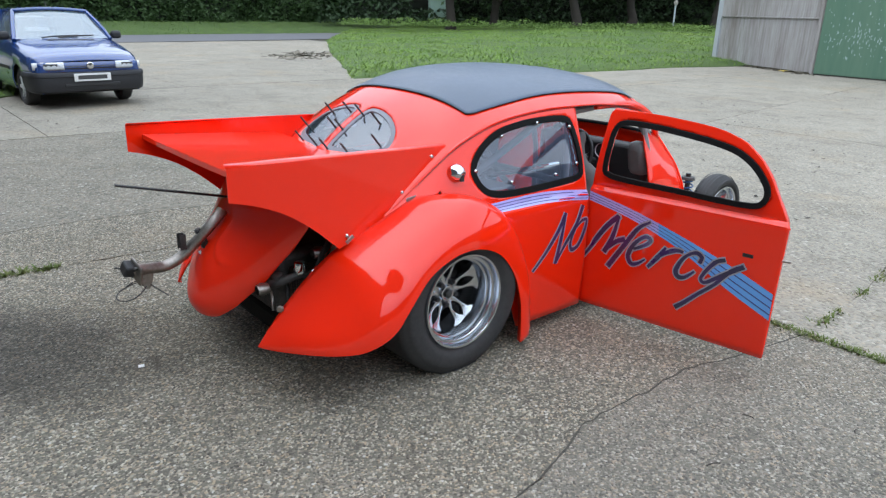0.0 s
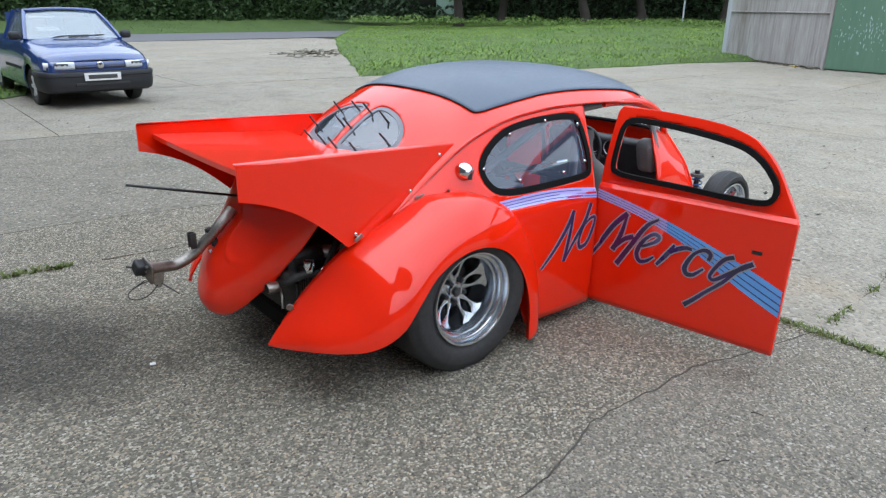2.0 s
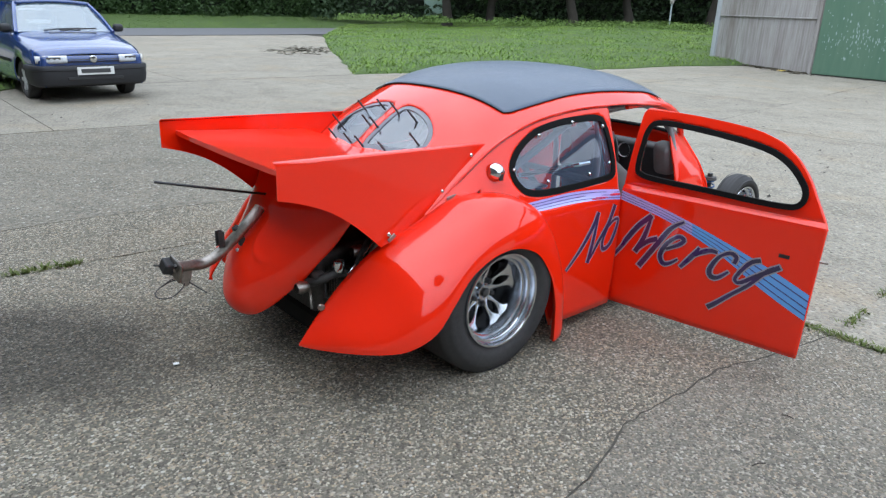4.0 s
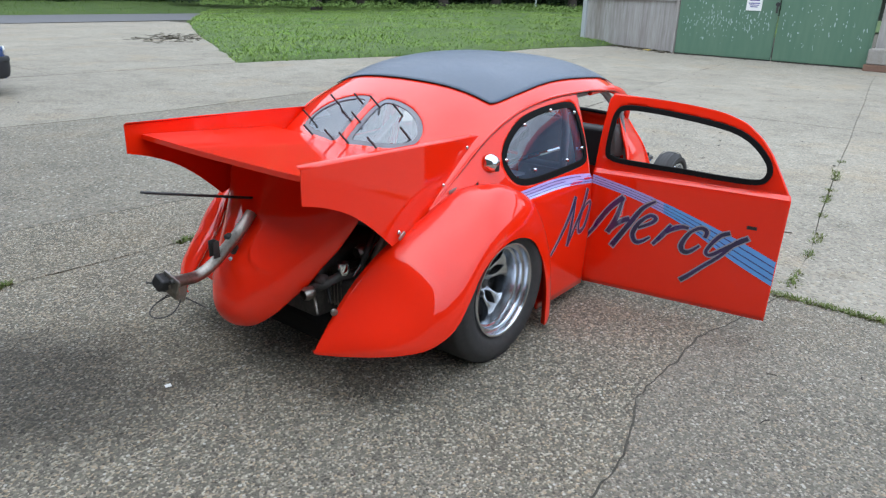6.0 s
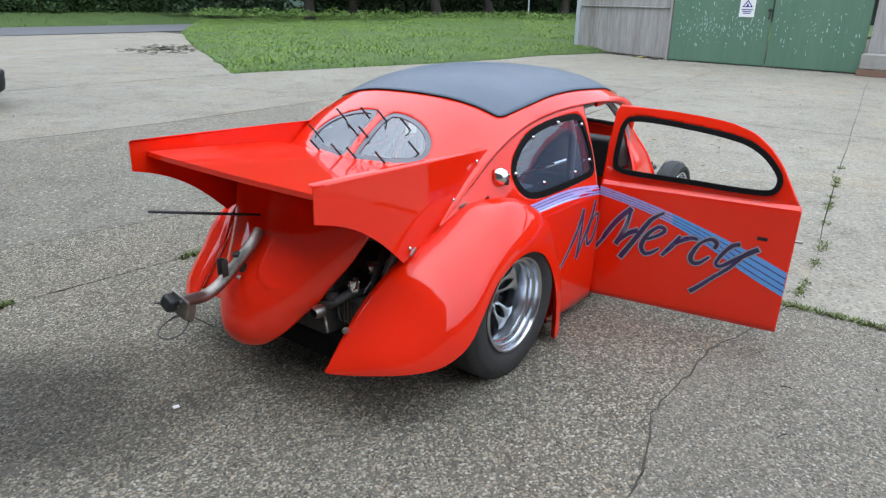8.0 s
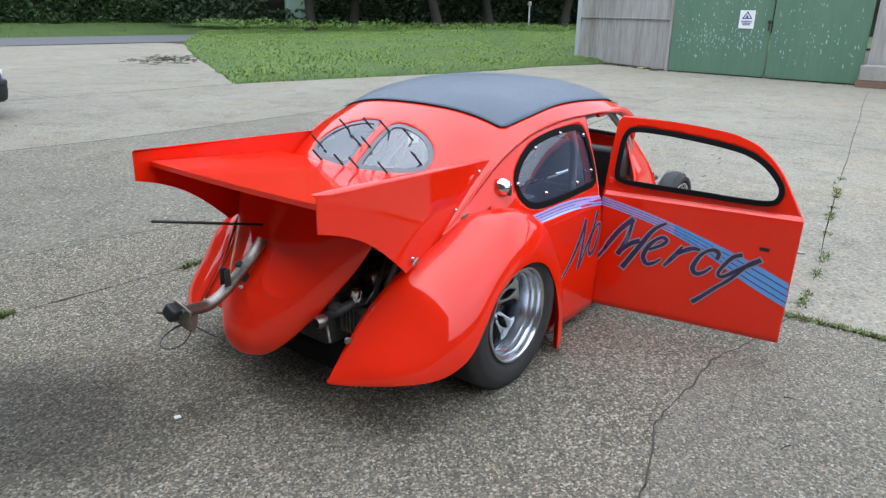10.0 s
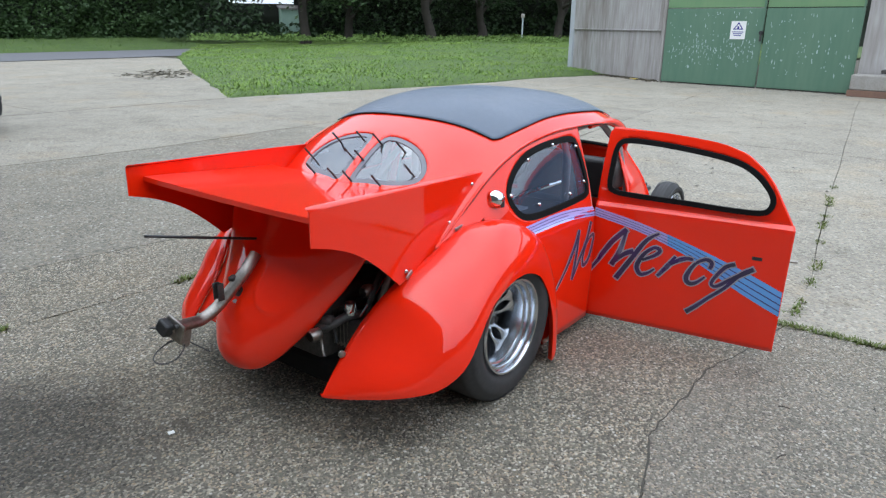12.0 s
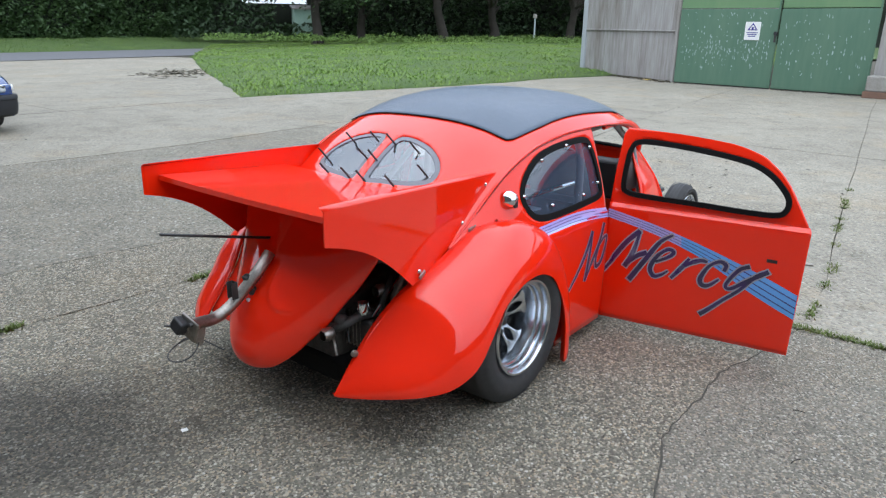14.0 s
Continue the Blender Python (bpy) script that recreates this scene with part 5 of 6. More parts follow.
def corrugated(x0, x1, z0, z1, y=0.0, pitch=0.1, amp=0.02):
    n = int((x1 - x0) / pitch * 6)
    return grid([[(x, y - amp * math.cos(2 * math.pi * (x - x0) / pitch), z) for z in (z0, (z0 + z1) / 2, z1)] for x in np.linspace(x0, x1, n)])


k = 0
while k < 5:
    x0, x1 = 0.22 + k * (len1 - 0.3) / 5, 0.22 + (k + 1) * (len1 - 0.3) / 5
    part("sheet_panel", corrugated(x0, x1 - 0.004, 0.04, 1.47, 0.006 * (k % 2)), SHEET, clad)
    part("sheet_panel", corrugated(x0, x1 - 0.004, 1.42, 3.4, -0.03 + 0.006 * (k % 2)), SHEET, clad)
    part("sheet_panel", corrugated(x0, x1 - 0.004, 3.35, WALL_H, -0.05), SHEET, clad)
    k += 1
part("lap_rail", box((len1 - 0.2, 0.03, 0.035), (len1 / 2, -0.045, 1.44)), SHEET, clad, bevel=0.008)
part("corner_flashing", box((0.24, 0.12, WALL_H), (0.1, -0.01, WALL_H / 2)), mat("pale_flashing", (0.42, 0.44, 0.46), (0.34, 0.36, 0.38), rough=0.6, scale=2, fine=14), clad, bevel=0.015)
part("edge_post", box((0.1, 0.14, WALL_H), (len1 - 0.03, -0.02, WALL_H / 2)), SHEET, clad, bevel=0.01)
part("return_wall", box((0.06, 9.0, WALL_H), (0.02, 4.6, WALL_H / 2)), SHEET, clad)
m2, len2 = frame_of(GREEN_A, GREEN_B)
for i, (x0, x1) in enumerate(((0.02, 2.74), (2.78, 5.04))):
    d = new("hangar_door")
    tagged(d, "green painted sheet-metal door leaf, paint flaking")
    d.parent, d.matrix_basis = hang, m2 @ pose(x0, -0.05, 0.03)
    w = x1 - x0
    part("door_skin", box((w, 0.05, 2.0), (w / 2, 0, 1.0)), GREEN, d, bevel=0.01)
    part("upper_skin", box((w, 0.045, WALL_H - 2.05), (w / 2, 0.004, 2.02 + (WALL_H - 2.05) / 2)), GREENTOP, d, bevel=0.01)
    part("edge_bar", box((0.04, 0.03, WALL_H - 0.1), (w - 0.02, -0.035, WALL_H / 2)), GREEN, d, bevel=0.005)
    rnd = random.Random(11 + i)
    bm = bmesh.new()
    for _ in range(230 if i == 0 else 90):
        px = rnd.uniform(0.1, w - 0.15)
        pz = rnd.gauss(0.95, 0.16) if rnd.random() < (0.55 if i == 0 else 0.15) else rnd.uniform(0.3, 1.95)
        sx, sz = rnd.uniform(0.005, 0.019), rnd.uniform(0.01, 0.06) * rnd.uniform(0.5, 1.2)
        vs = [bm.verts.new((px + sx * math.cos(a) * rnd.uniform(0.6, 1.2), -0.0275, pz + sz * math.sin(a) * rnd.uniform(0.6, 1.2))) for a in (2 * math.pi * q / 7 for q in range(7))]
        bm.faces.new(vs)
    part("flaked_paint", bm, FLAKE, d, "pale patches of flaked paint", smooth=False)["kind"] = "stuff"
    part("track_gap", box((w, 0.02, 0.03), (w / 2, 0.0, -0.012)), BLACK, d)
lock = part("padlock_hasp", box((0.05, 0.05, 0.2), (2.71, -0.1, 1.3)), DARKSTEEL, hang, bevel=0.01)
lock.matrix_local = m2
part("padlock", lathe([(0.0001, -0.03), (0.05, -0.03), (0.055, 0.03)], 16, "y", (2.71, -0.1, 1.42)), BLACK, lock)
sign = part("warning_sign", box((0.4, 0.012, 0.46), (2.1, -0.09, 1.475)), PAPER, hang, "white warning notice with a triangle and a torn foot", smooth=False)
sign.matrix_local = m2
tri = [(2.1 - 0.14, 1.49), (2.1 + 0.14, 1.49), (2.1, 1.68)]
part("triangle", extrude_outline(tri, 0.002, lambda u, v, d: Vector((u, -0.0985 - d, v)), hole=[(2.1 - 0.09, 1.515), (2.1 + 0.09, 1.515), (2.1, 1.635)]), STRIPE_DARK, sign, smooth=False)
part("symbol", box((0.05, 0.002, 0.06), (2.1, -0.099, 1.545)), STRIPE_DARK, sign)
for k in range(3):
    part("text_bar", box((0.3 - 0.05 * k, 0.002, 0.022), (2.1, -0.099, 1.43 - 0.045 * k)), STRIPE_DARK, sign)
# beyond the doors: brick pier and a pale kerb block
pier = part("brick_pier", box((3.2, 0.3, WALL_H), (6.72, 0.12, WALL_H / 2)), SHEET, hang)
pier.matrix_local = m2
part("roof_slab", box((9, 9, 0.2), (4, 4.6, WALL_H + 0.1)), SHEET, hang).matrix_local = m2
blk = root("kerb_block", m2 @ pose(5.66, -0.3, 0), "pale painted concrete block on a brick footing", "block")
part("block", box((1.1, 0.45, 0.36), (0.0, 0, 0.33)), BLOCKM, blk, bevel=0.03)
part("footing", box((1.2, 0.5, 0.15), (0.02, 0, 0.075)), mat("old_brick", (0.22, 0.12, 0.08), (0.14, 0.09, 0.07), rough=0.9, scale=5, fine=30), blk, bevel=0.01)
part("bolt_block", box((0.3, 0.2, 0.1), (0.2, -0.1, 0.6)), DARKSTEEL, blk, bevel=0.02)
# rubble and soil at the foot of the cladding
rnd = random.Random(3)
v, f = [], []
for _ in range(420):
    x = rnd.uniform(0.2, len1 + 2.2) if rnd.random() < 0.8 else rnd.uniform(len1 + 3, len1 + 5.5)
    q = m1 @ Vector((x, -abs(rnd.gauss(0.12, 0.16)), 0)) if x < len1 else m2 @ Vector((x - len1, -abs(rnd.gauss(0.1, 0.1)) - 0.05, 0))
    s = rnd.uniform(0.012, 0.06) * (1 if x < len1 else 0.5)
    c = len(v)
    v += [(q.x + s * rnd.uniform(-1, 1) * 1.6, q.y + s * rnd.uniform(-1, 1) * 1.6, max(0, s * h)) for h in (-0.2, -0.2, -0.2, 1.0)]
    f += [(c, c + 1, c + 3), (c + 1, c + 2, c + 3), (c + 2, c, c + 3)]
me = bpy.data.meshes.new("rubble")
me.from_pydata(v, [], f)
me.materials.append(SOIL)
tagged(new("rubble", me), "loose soil, dead leaves and rubble along the hangar's foot", "rubble", kind="stuff")
v, f = [], []
for _ in range(260):
    x, y, s = rnd.gauss(-5.1, 0.5), rnd.gauss(22.9, 0.9), rnd.uniform(0.02, 0.09)
    c = len(v)
    v += [(x + s * rnd.uniform(-2, 2), y + s * rnd.uniform(-2, 2), max(0.002, s * h * 0.4)) for h in (-0.2, -0.2, -0.2, 1.0)]
    f += [(c, c + 1, c + 3), (c + 1, c + 2, c + 3), (c + 2, c, c + 3)]
me = bpy.data.meshes.new("soil_spill")
me.from_pydata(v, [], f)
me.materials.append(SOIL)
tagged(new("soil_spill", me), "brown soil washed out at the grass field's corner", "soil", kind="stuff")
litter = root("yellow_litter", m1 @ pose(len1 - 0.85, -0.3, 0.02), "crumpled yellow wrapper on the concrete", "litter")
part("wrapper", grid([[(0.11 * (i - 3) / 3, 0.05 * (j - 1.5), 0.03 * noise.noise((i * 0.9, j * 0.8, 4)) + 0.012) for j in range(4)] for i in range(7)]), mat("yellow_plastic", (0.7, 0.5, 0.08), (0.6, 0.45, 0.1), rough=0.5), litter, thick=0.004)

# ---- hedge, trees, shed and post beyond ----
def foliage(name, label, spots, size, material, category, parent=None):
    """Leaves as small bent quads, one mesh; spots are (x, y, z)."""
    v, f = [], []
    rnd = random.Random(len(spots))
    for x, y, z in spots:
        s = size * rnd.uniform(0.5, 1.5)
        a, b = rnd.uniform(0, 2 * math.pi), rnd.uniform(-0.9, 0.9)
        u = np.array((math.cos(a) * math.cos(b), math.sin(a) * math.cos(b), math.sin(b)))
        w = np.cross(u, (rnd.uniform(-1, 1), rnd.uniform(-1, 1), rnd.uniform(0.2, 1)))
        w /= max(np.hypot(np.hypot(w[0], w[1]), w[2]), 1e-6)
        p = np.array((x, y, z))
        k = len(v)
        v += [tuple(p - u * s), tuple(p + w * s * 0.5), tuple(p + u * s), tuple(p - w * s * 0.5)]
        f.append((k, k + 1, k + 2, k + 3))
    me = bpy.data.meshes.new(name)
    me.from_pydata(v, [], f)
    me.materials.append(material)
    ob = new(name, me)
    if parent:
        ob.parent = parent
        return ob
    return tagged(ob, label, category, kind="stuff")


rnd = random.Random(8)
HL = lambda s, k: RN((-13.7 + 0.72 * s, 28.4 + 0.69 * s), k)
spots = []
for _ in range(60000):
    s = rnd.uniform(-12, 24)
    h = rnd.random() ** 1.3 * 7.5 if _ % 5 else rnd.uniform(6, 14)
    bulge = 0.9 * noise.noise((s * 0.5, h * 0.5, 1)) + 0.5 * noise.noise((s * 1.3, h * 1.3, 7))
    k = 14.3 + 0.12 * h - bulge + rnd.random() ** 2 * 1.2
    spots.append((*HL(s, k), 0.4 + h))
foliage("hedge", "dense dark green hedge along the lane", spots, 0.115, LEAF, "hedge")
# sheet behind the leaves, its dark colour stands in for the hedge's inner shade
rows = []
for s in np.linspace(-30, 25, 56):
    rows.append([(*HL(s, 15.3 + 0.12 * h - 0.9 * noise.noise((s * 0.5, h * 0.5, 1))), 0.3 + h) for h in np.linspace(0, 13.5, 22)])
tagged(part("hedge_shade_sheet", grid(rows), CORE), "near-black sheet painted as the shade inside the hedge", "hedge", kind="stuff")


def tree(x, y, z, height, crown_r, low, seed, lean=0.0, leaves=5200, material=LEAFD):
    rnd = random.Random(seed)
    t = root("tree", pose(x, y, z - 0.1), "dark leafy tree with a bare lower trunk", "tree", "trees beyond the grass")
    fork = low * rnd.uniform(0.9, 1.2)
    trunk = part("trunk", pipe([(0, 0, 0), (0.05, 0, 0.4), (lean * 0.5, 0.05, fork * 0.6), (lean, 0, fork), (lean * 1.3, 0.1, fork + 2.5)], [0.42, 0.3, 0.26, 0.24, 0.12], 10, smooth_n=3), BARK, t)
    tips = []
    for k in range(9):
        a = 2 * math.pi * k / 9 + rnd.uniform(-0.3, 0.3)
        r, h = crown_r * rnd.uniform(0.45, 0.85), fork + rnd.uniform(0.6, height - fork - 1)
        tip = (lean + r * math.cos(a), r * math.sin(a), h)
        part("limb", pipe([(lean, 0, fork - 0.3 + 0.1 * k), (lean + r * 0.4 * math.cos(a), r * 0.4 * math.sin(a), fork + (h - fork) * 0.65), tip], [0.13, 0.08, 0.03], 7, smooth_n=3), BARK, trunk)
        tips.append(tip)
    clumps = tips + [(lean + rnd.gauss(0, crown_r * 0.5), rnd.gauss(0, crown_r * 0.5), rnd.uniform(low + 0.6, height)) for _ in range(26)]
    sp = []
    for _ in range(leaves):
        c = clumps[rnd.randrange(len(clumps))]
        sp.append((c[0] + rnd.gauss(0, 0.62), c[1] + rnd.gauss(0, 0.62), max(c[2] + rnd.gauss(0, 0.5), low * 0.75)))
    foliage("crown", "", sp, 0.125, material, "tree", t)
    return t


for x, y, h, r, low, seed, lean, mt in (
    (6.55, 43.0, 9, 4.2, 2.3, 1, -0.35, LEAFD), (-0.9, 43.5, 9, 3.6, 1.9, 2, -0.1, LEAF), (1.8, 46.5, 10, 4.6, 1.6, 4, 0.1, LEAFD),
    (10.5, 46.0, 9.5, 4.6, 1.5, 5, -0.2, LEAFD), (15.5, 45.5, 9.5, 4.6, 1.4, 6, 0.2, LEAFD), (20.5, 46.0, 10, 4.8, 1.6, 7, 0.1, LEAFD), (26, 46, 10, 5, 1.6, 9, 0.0, LEAFD)):
    tree(x, y, field_z(x, min(y, 46)), h, r, low, seed, lean, material=mt)
# undergrowth and the far wood that closes the view
spots = []
for _ in range(28000):
    x = rnd.uniform(-10, 34)
    h = rnd.random() ** 1.5 * 9 if _ % 4 else rnd.uniform(7, 15)
    if -3.6 < x < -1.2 and 0.9 < h < 2.6:
        continue
    y = 48.5 + 1.6 * noise.noise((x * 0.4, h * 0.4, 3)) + rnd.random() * 1.5 + 0.1 * h
    if h < 1.5:
        y -= 1.5 * rnd.random()
    spots.append((x, y, 0.6 + h))
foliage("far_wood", "shaded wood of dark trees behind the grass", spots, 0.16, LEAFD, "wood")
# dark sheets behind the wood, shade put into their colour
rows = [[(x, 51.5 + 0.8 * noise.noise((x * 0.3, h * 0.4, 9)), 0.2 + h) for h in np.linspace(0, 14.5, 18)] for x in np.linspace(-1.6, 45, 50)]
tagged(part("wood_shade_sheet", grid(rows), CORE), "near-black sheet painted as the shade deep in the wood", "wood", kind="stuff")
# the upper sheet also keeps sky gaps out of the spoiler's reflection
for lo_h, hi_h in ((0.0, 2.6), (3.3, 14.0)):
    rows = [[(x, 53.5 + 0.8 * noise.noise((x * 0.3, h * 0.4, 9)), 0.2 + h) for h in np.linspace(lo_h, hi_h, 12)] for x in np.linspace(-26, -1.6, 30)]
    tagged(part("wood_shade_sheet", grid(rows), CORE), "near-black sheet painted as the shade deep in the wood", "wood", kind="stuff")
# tall weeds along the top of the field
spots = []
for _ in range(8000):
    x = rnd.uniform(-7, 26)
    spots.append((x, 41.5 + rnd.uniform(-2.5, 2.0), 0.62 + 0.3 * rnd.random() ** 2 * (1 + noise.noise((x, 0, 0)))))
foliage("field_weeds", "nettles and tall weeds at the field's far edge", spots, 0.07, TALLWEED, "weeds")
shed = root("shed", pose(-1.75, 49.6, 0.7, 0, 0, 8), "small pale green shed behind the trees", "shed")
part("wall", box((1.5, 1.6, 1.75), (0, 0, 0.875)), mat("pale_green_boards", (0.3, 0.42, 0.34), (0.24, 0.36, 0.29), rough=0.7, scale=3, fine=20), shed, bevel=0.02)
part("roof", box((1.7, 1.9, 0.1), (0, 0, 1.8), (6, 0, 0)), SHEET, shed)
post = root("marker_post", pose(11.55, 40.5, 0.85), "thin pale post with a round cap", "post")
part("pole", pipe([(0, 0, 0), (0, 0, 1.15)], 0.045, 10), mat("pale_post_paint", (0.4, 0.44, 0.45), rough=0.6), post)
part("cap", lathe([(0.0001, 0.13), (0.1, 0.1), (0.12, 0.0), (0.1, -0.1), (0.0001, -0.13)], 16, "z", (0, 0, 1.2)), BLOCKM, post)

# unseen plain walls added to darken the paint's reflections: a tall one close by, low ones further off
close = part("back_wall", box((30, 0.4, 7.4), (-6.44, 2.35, 3.7), (0, 0, -48)), WALLM)
tagged(close, "unseen tall dark wall, placed to match the paint's reflections", "wall", kind="structure")
close2 = part("side_wall", box((0.4, 30, 3.0), (15, -4, 1.5)), WALLM)
tagged(close2, "unseen plain low wall added at the yard's side", "wall", kind="structure")
close3 = part("far_back_wall", box((36, 0.4, 3.2), (0, -17, 1.6)), WALLM)
tagged(close3, "unseen plain low wall added far behind the yard", "wall", kind="structure")

# ---- small things on the ground ----
chip = root("paper_scrap", pose(-1.37, 2.77, 0.004, 0, 0, 25), "small white paper scrap on the concrete", "litter")
part("scrap", box((0.024, 0.02, 0.004), (0, 0, 0.002)), WHITE, chip, bevel=0.001)
for x, y, a, l in ((0.89, 2.22, 20, 0.055), (1.13, 2.53, -30, 0.045), (1.5, 2.45, 60, 0.03)):
    tw = root("twig", pose(x, y, 0.004, 0, 0, a), "dry brown twig lying on the concrete", "twig", "twigs on the yard")
    part("stem", pipe([(-l / 2, 0, 0.002), (0, 0.003, 0.004), (l / 2, -0.002, 0.002)], 0.0022, 6, smooth_n=3), BARK, tw)

rnd = random.Random(21)
v, f = [], []
for _ in range(260):
    a = rnd.uniform(3.6, 15) if rnd.random() < 0.7 else rnd.uniform(0, 9)
    n_ = rnd.gauss(4.6, 1.6) if a > 3.6 else rnd.uniform(9.5, 17)
    q, s, w = an(a, n_), rnd.uniform(0.008, 0.028), rnd.uniform(0, 3.1)
    if inside((q[0], q[1]), EDGE + [(40, 40)]):
        continue
    c = len(v)
    v += [(q[0] + s * math.cos(w + k * 1.57) * (1.6 if k % 2 else 0.7), q[1] + s * math.sin(w + k * 1.57) * (1.6 if k % 2 else 0.7), 0.006 + 0.008 * (k % 2)) for k in range(4)]
    f.append((c, c + 1, c + 2, c + 3))
me = bpy.data.meshes.new("leaf_litter")
me.from_pydata(v, [], f)
me.materials.append(BARK)
tagged(new("leaf_litter", me), "scattered dry leaf bits on the concrete", "litter", kind="stuff")

# ---- blue pickup ----
pk = root("blue_pickup", pose(-6.08, 10.98, 0, 0, 0, -45.8) @ Matrix.Scale(0.955, 4), "dark blue pickup with black bumper parked on the yard", "pickup")
HW = [(-3.3, 0.79), (-1.5, 0.82), (-0.2, 0.82), (0.4, 0.8), (0.7, 0.765), (0.82, 0.72)]
ZT = [(-3.3, 0.95), (-1.5, 0.96), (-0.4, 0.975), (-0.25, 0.955), (0.2, 0.88), (0.6, 0.795), (0.76, 0.735), (0.82, 0.68)]
rows = []
for x in list(np.linspace(-3.3, 0.5, 70)) + list(np.linspace(0.53, 0.82, 14)):
    hw, zt = hermite(HW, x), hermite(ZT, x)
    half = [(0, zt + 0.03), (0.35 * hw, zt + 0.027), (0.7 * hw, zt + 0.012), (0.88 * hw, zt - 0.01), (0.955 * hw, zt - 0.05), (0.985 * hw, zt - 0.12), (hw, 0.62), (hw, 0.56), (hw, 0.5), (hw, 0.44), (hw, 0.38), (0.985 * hw, 0.3), (0.96 * hw, 0.24)]
    rows.append([(x, -y, z) for y, z in reversed(half)] + [(x, y, z) for y, z in half[1:]])
bm = grid(rows)
for ax in (0.0, -2.6):
    gone = [f for f in bm.faces if abs(f.calc_center_median().y) > 0.5 and (f.calc_center_median().x - ax) ** 2 + (f.calc_center_median().z - 0.3) ** 2 < 0.34**2]
    rim = {v for f in gone for v in f.verts}
    bmesh.ops.delete(bm, geom=gone, context="FACES")
    for v in rim:
        if v.is_valid and v.co.z > 0.2:
            d = Vector((v.co.x - ax, 0, v.co.z - 0.3))
            d = d.normalized() * 0.34
            v.co.x, v.co.z = ax + d.x, 0.3 + d.z
part("body", bm, BLUEPAINT, pk, thick=0.01)
part("nose_panel", grid([[(0.82 + 0.02 * (1 - (y / 0.72) ** 2), y, z) for z in (0.5, 0.56, 0.63, 0.69)] for y in np.linspace(-0.72, 0.72, 21)]), BLUEPAINT, pk, thick=0.01)
part("underbody", box((3.9, 1.3, 0.35), (-1.3, 0, 0.42)), BLACK, pk)
side = [(0.37, 0.838), (0.55, 0.836), (0.7, 0.818), (0.8, 0.768), (0.855, 0.68), (0.878, 0.5), (0.89, 0.25)]
path = [(p[0], -p[1]) for p in side] + [(0.89, 0.0)] + [tuple(p) for p in reversed(side)]
rows = []
for p in curve(path, 4):
    d = np.array((max(p[0] - 0.35, 0.0), p[1] * 0.6))
    d = d / np.linalg.norm(d)
    rows.append([(p[0] + d[0] * k, p[1] + d[1] * k, z) for k, z in ((-0.05, 0.545), (0.0, 0.542), (0.014, 0.525), (0.016, 0.485), (0.004, 0.475), (0.006, 0.40), (-0.004, 0.33), (-0.02, 0.27), (-0.07, 0.24))])
bump = part("bumper", grid(rows), TRIM, pk, "deep black plastic bumper", thick=0.012)
part("air_slot", box((0.03, 0.8, 0.05), (0.885, 0, 0.36)), BLACK, bump, bevel=0.01)
plate = part("number_plate", box((0.012, 0.53, 0.115), (0.912, -0.0, 0.47)), WHITE, pk, "white number plate with a dark bar", bevel=0.004)
part("plate_bar", box((0.003, 0.42, 0.06), (0.9195, 0, 0.47)), mat("plate_grey", (0.06, 0.06, 0.06), rough=0.5), plate)
part("grille_slot", box((0.03, 0.78, 0.045), (0.845, 0, 0.615)), BLACK, pk, bevel=0.008)
part("grille_bar", box((0.02, 0.78, 0.012), (0.858, 0, 0.617)), BLUEPAINT, pk, bevel=0.003)
part("badge", lathe([(0.0001, 0.012), (0.045, 0.01), (0.055, 0.0)], 24, "x", (0.862, 0, 0.635)), CHROME, pk, "plain round silver badge")
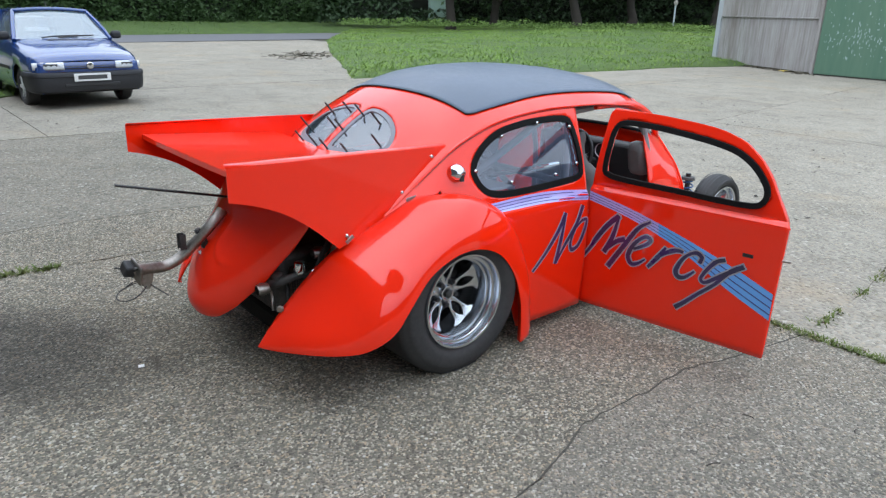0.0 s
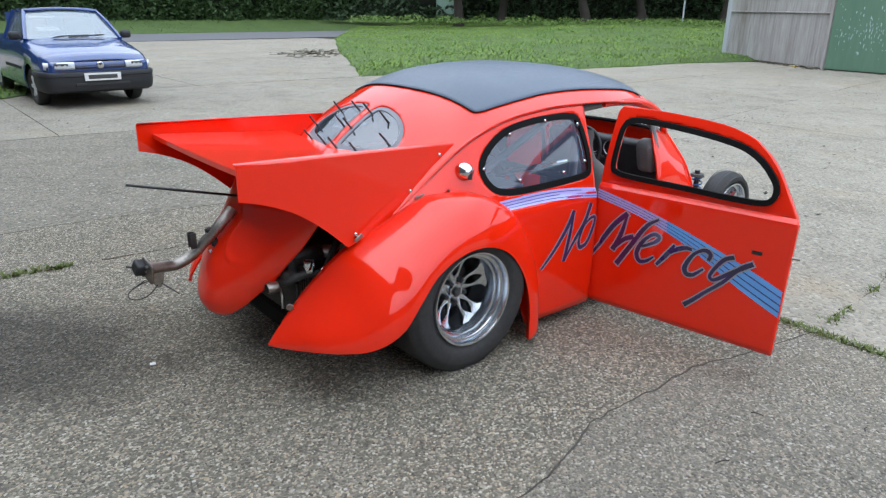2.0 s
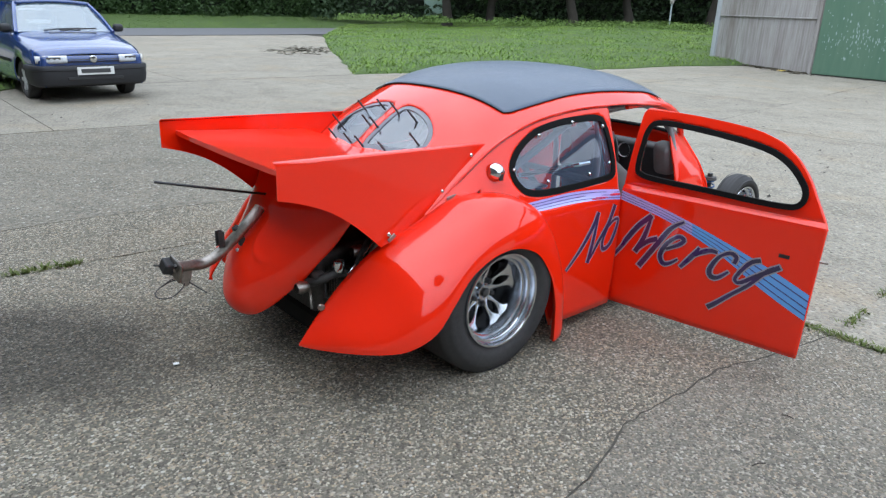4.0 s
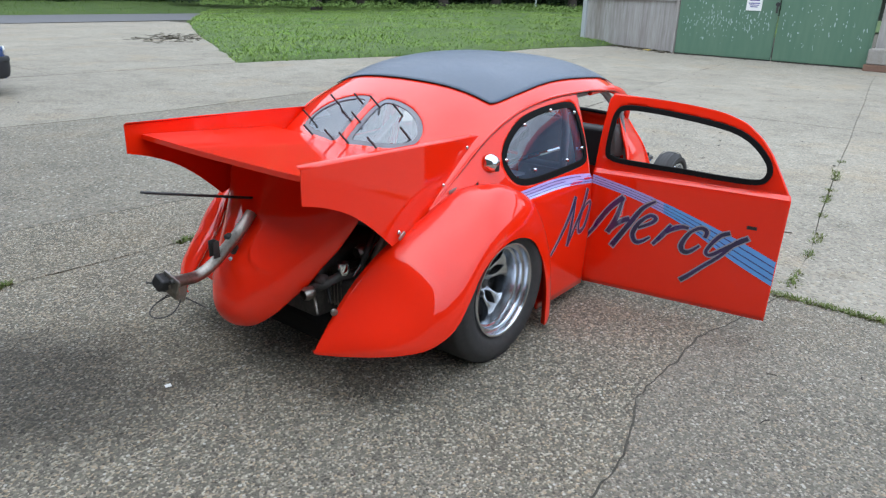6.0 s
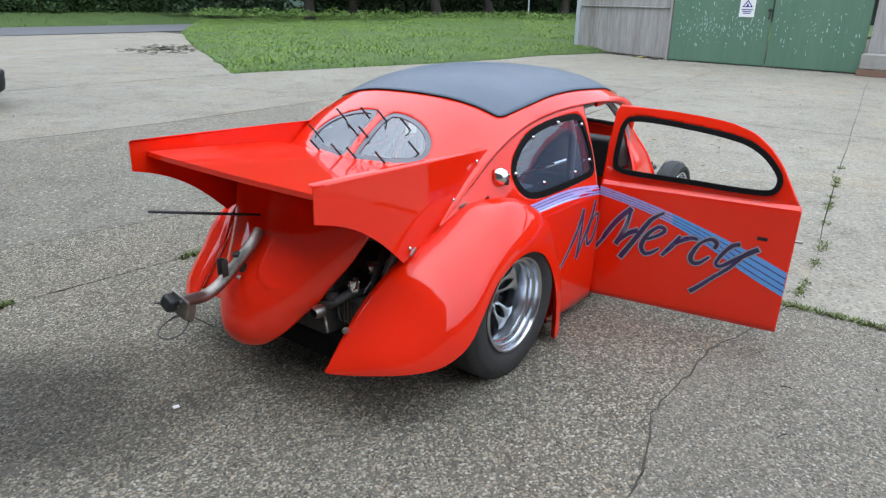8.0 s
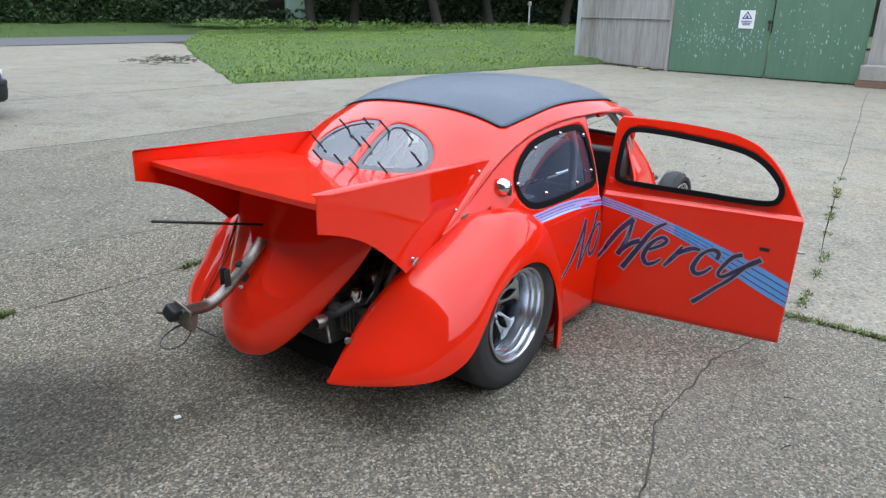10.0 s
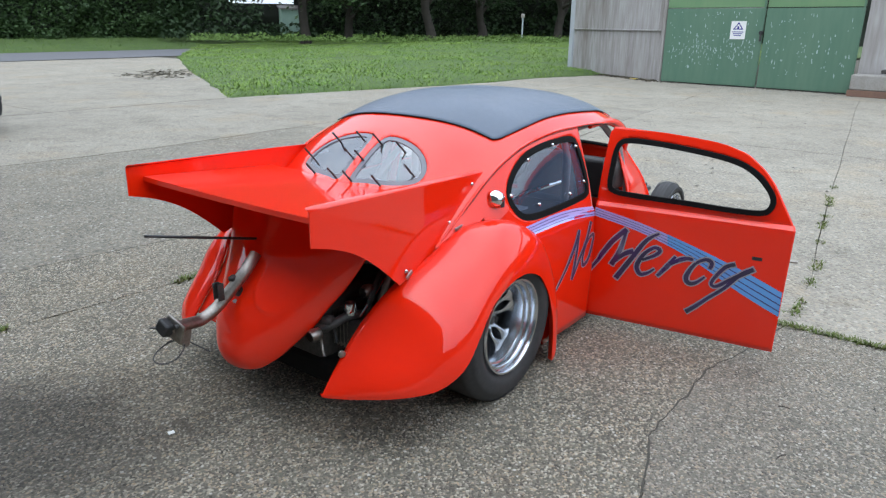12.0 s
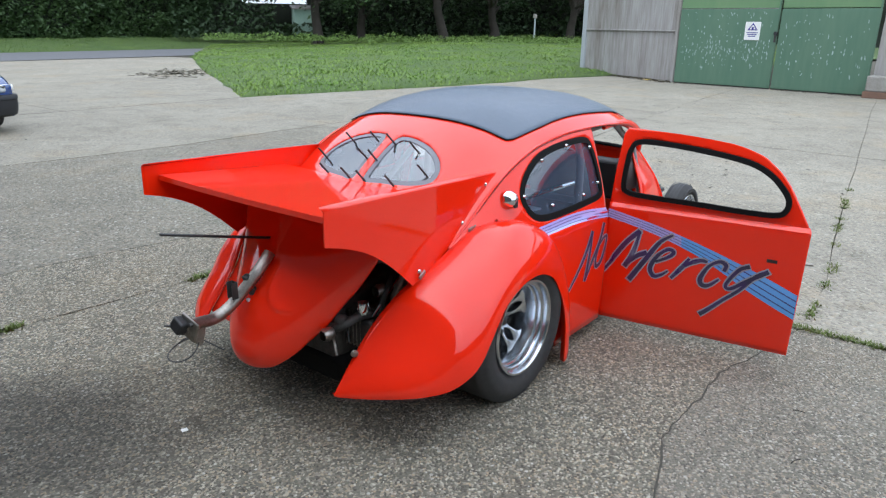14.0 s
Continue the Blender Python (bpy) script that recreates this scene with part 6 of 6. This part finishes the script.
for sgn in (-1, 1):
    lampx = lambda u: 0.862 - 0.13 * max(0, (u - 0.42) / 0.37) ** 2
    rows = [[(lampx(u) + dx, sgn * u, z + 0.012 * (0.77 - u)) for z, dx in ((0.585, 0.004), (0.61, 0.012), (0.66, 0.008), (0.692, -0.008))] for u in np.linspace(0.37, 0.68, 10)]
    hl = part("headlamp", grid(rows), LENS, pk, "clear rectangular headlamp", thick=0.006)
    part("lamp_shade", grid([[(lampx(u) + 0.014, sgn * u, z + 0.012 * (0.77 - u)) for z in (0.645 + 0.012 * math.sin(u * 90), 0.672)] for u in np.linspace(0.46, 0.66, 14)]), DARKSTEEL, hl)
    part("indicator", grid([[(lampx(u) + dx, sgn * u, z) for z, dx in ((0.586, 0.004), (0.64, 0.01), (0.688, -0.006))] for u in np.linspace(0.69, 0.775, 6)]), WHITE, pk, "clear corner indicator", thick=0.006)
    # cab pillars, side glass, mirrors
    part("windscreen_pillar", pipe([(-0.33, sgn * 0.725, 0.97), (-0.62, sgn * 0.645, 1.21), (-0.92, sgn * 0.555, 1.405)], 0.036, 8, smooth_n=3), BLUEPAINT, pk)
    part("rear_pillar", pipe([(-1.62, sgn * 0.74, 0.95), (-1.52, sgn * 0.555, 1.405)], 0.06, 8), BLUEPAINT, pk)
    part("roof_rail", pipe([(-0.92, sgn * 0.55, 1.405), (-1.52, sgn * 0.555, 1.405)], 0.03, 8), BLUEPAINT, pk)
    part("side_glass", grid([[(-0.4, sgn * 0.735, 0.97), (-0.93, sgn * 0.565, 1.39)], [(-1.58, sgn * 0.75, 0.96), (-1.5, sgn * 0.565, 1.39)]]), SCREEN, pk).visible_shadow = False
    mir = part("door_mirror", box((0.12, 0.17, 0.13), (-0.42, sgn * 0.845, 1.04)), TRIM, pk, bevel=0.045)
    part("mirror_arm", box((0.06, 0.1, 0.04), (-0.42, sgn * 0.78, 1.0)), TRIM, mir)
    part("wiper", pipe([(-0.27, sgn * 0.12 - 0.22, 1.005), (-0.3, sgn * 0.12 - 0.02, 1.025), (-0.33, sgn * 0.12 + 0.34, 1.035)], 0.011, 6), BLACK, pk)
rows = []
for x in np.linspace(-0.9, -1.56, 8):
    rows.append([(x, y * 0.565, 1.42 + 0.035 * (1 - y * y)) for y in np.linspace(-1, 1, 15)])
part("cab_roof", grid(rows), BLUEPAINT, pk, thick=0.02)
ws = part("windscreen", grid([[(-0.34 - 0.585 * k + 0.05 * (1 - (y) ** 2), y * (0.705 - 0.155 * k), 0.985 + 0.425 * k) for y in np.linspace(-1, 1, 11)] for k in np.linspace(0, 1, 6)]), SCREEN, pk)
ws.visible_shadow = False
part("roof_header", grid([[(-0.872 - 0.02 * k, y * (0.565 - 0.01 * k), 1.385 + 0.045 * k + 0.035 * (1 - y * y)) for k in (0, 0.5, 1)] for y in np.linspace(-1, 1, 11)]), BLUEPAINT, pk, thick=0.03)
part("paper_notice", box((0.004, 0.34, 0.09), (-0.63, -0.3, 1.13), (0, -52, 0)), PAPER, pk, "white paper lying behind the windscreen")
part("paper_notice", box((0.004, 0.4, 0.05), (-0.86, -0.33, 1.315), (0, -52, 0)), PAPER, pk)
part("cab_back", box((0.04, 1.4, 0.46), (-1.6, 0, 1.15)), BLUEPAINT, pk)
part("cab_back_window", box((0.05, 1.1, 0.3), (-1.6, 0, 1.2)), SCREEN, pk)
part("cab_floor", box((1.2, 1.5, 0.04), (-0.95, 0, 0.9)), BLACK, pk)
for y in (-0.37, 0.37):
    part("seat_back", box((0.12, 0.48, 0.5), (-1.35, y, 1.05), (0, -10, 0)), SEATG, pk, bevel=0.05)
part("bonnet_vent", box((0.05, 0.7, 0.006), (-0.14, 0.05, 0.974), (0, 10, 0)), BLACK, pk)
part("aerial", pipe([(-0.98, -0.02, 1.42), (-1.08, -0.02, 1.55)], 0.006, 6), BLACK, pk)
part("rubbing_strip", box((1.1, 0.02, 0.05), (-1.0, -0.828, 0.55)), TRIM, pk)


SILVERP = mat("silver_wheel_paint", (0.55, 0.56, 0.57), (0.45, 0.45, 0.46), rough=0.4)


def road_wheel(sgn, x):
    ob = new("wheel")
    ob.parent, ob.matrix_basis = pk, pose(x, sgn * 0.79, 0.285, 0, 0, 0 if sgn < 0 else 180)
    part("tyre", lathe([tuple(q) for q in curve([(0.18, 0.03), (0.2, 0.0), (0.26, -0.005), (0.28, 0.02), (0.285, 0.05), (0.285, 0.13), (0.27, 0.17), (0.18, 0.17)], 3)], 40), TYRE, ob)
    part("rim", lathe([(0.185, 0.03), (0.185, 0.0), (0.17, 0.015), (0.165, 0.06), (0.03, 0.07)], 36), BLACK, ob)
    part("hub_cap", lathe([(0.0001, 0.0), (0.05, 0.0), (0.055, 0.03)], 20), SILVERP, ob)
    for k in range(6):
        a = 2 * math.pi * k / 6
        part("spoke", box((0.14, 0.02, 0.055), (0.11 * math.cos(a), 0.015, 0.11 * math.sin(a)), (0, -math.degrees(a), 0)), SILVERP, ob, bevel=0.008)
    return ob


for x in (0.0, -2.6):
    for sgn in (-1, 1):
        road_wheel(sgn, x)
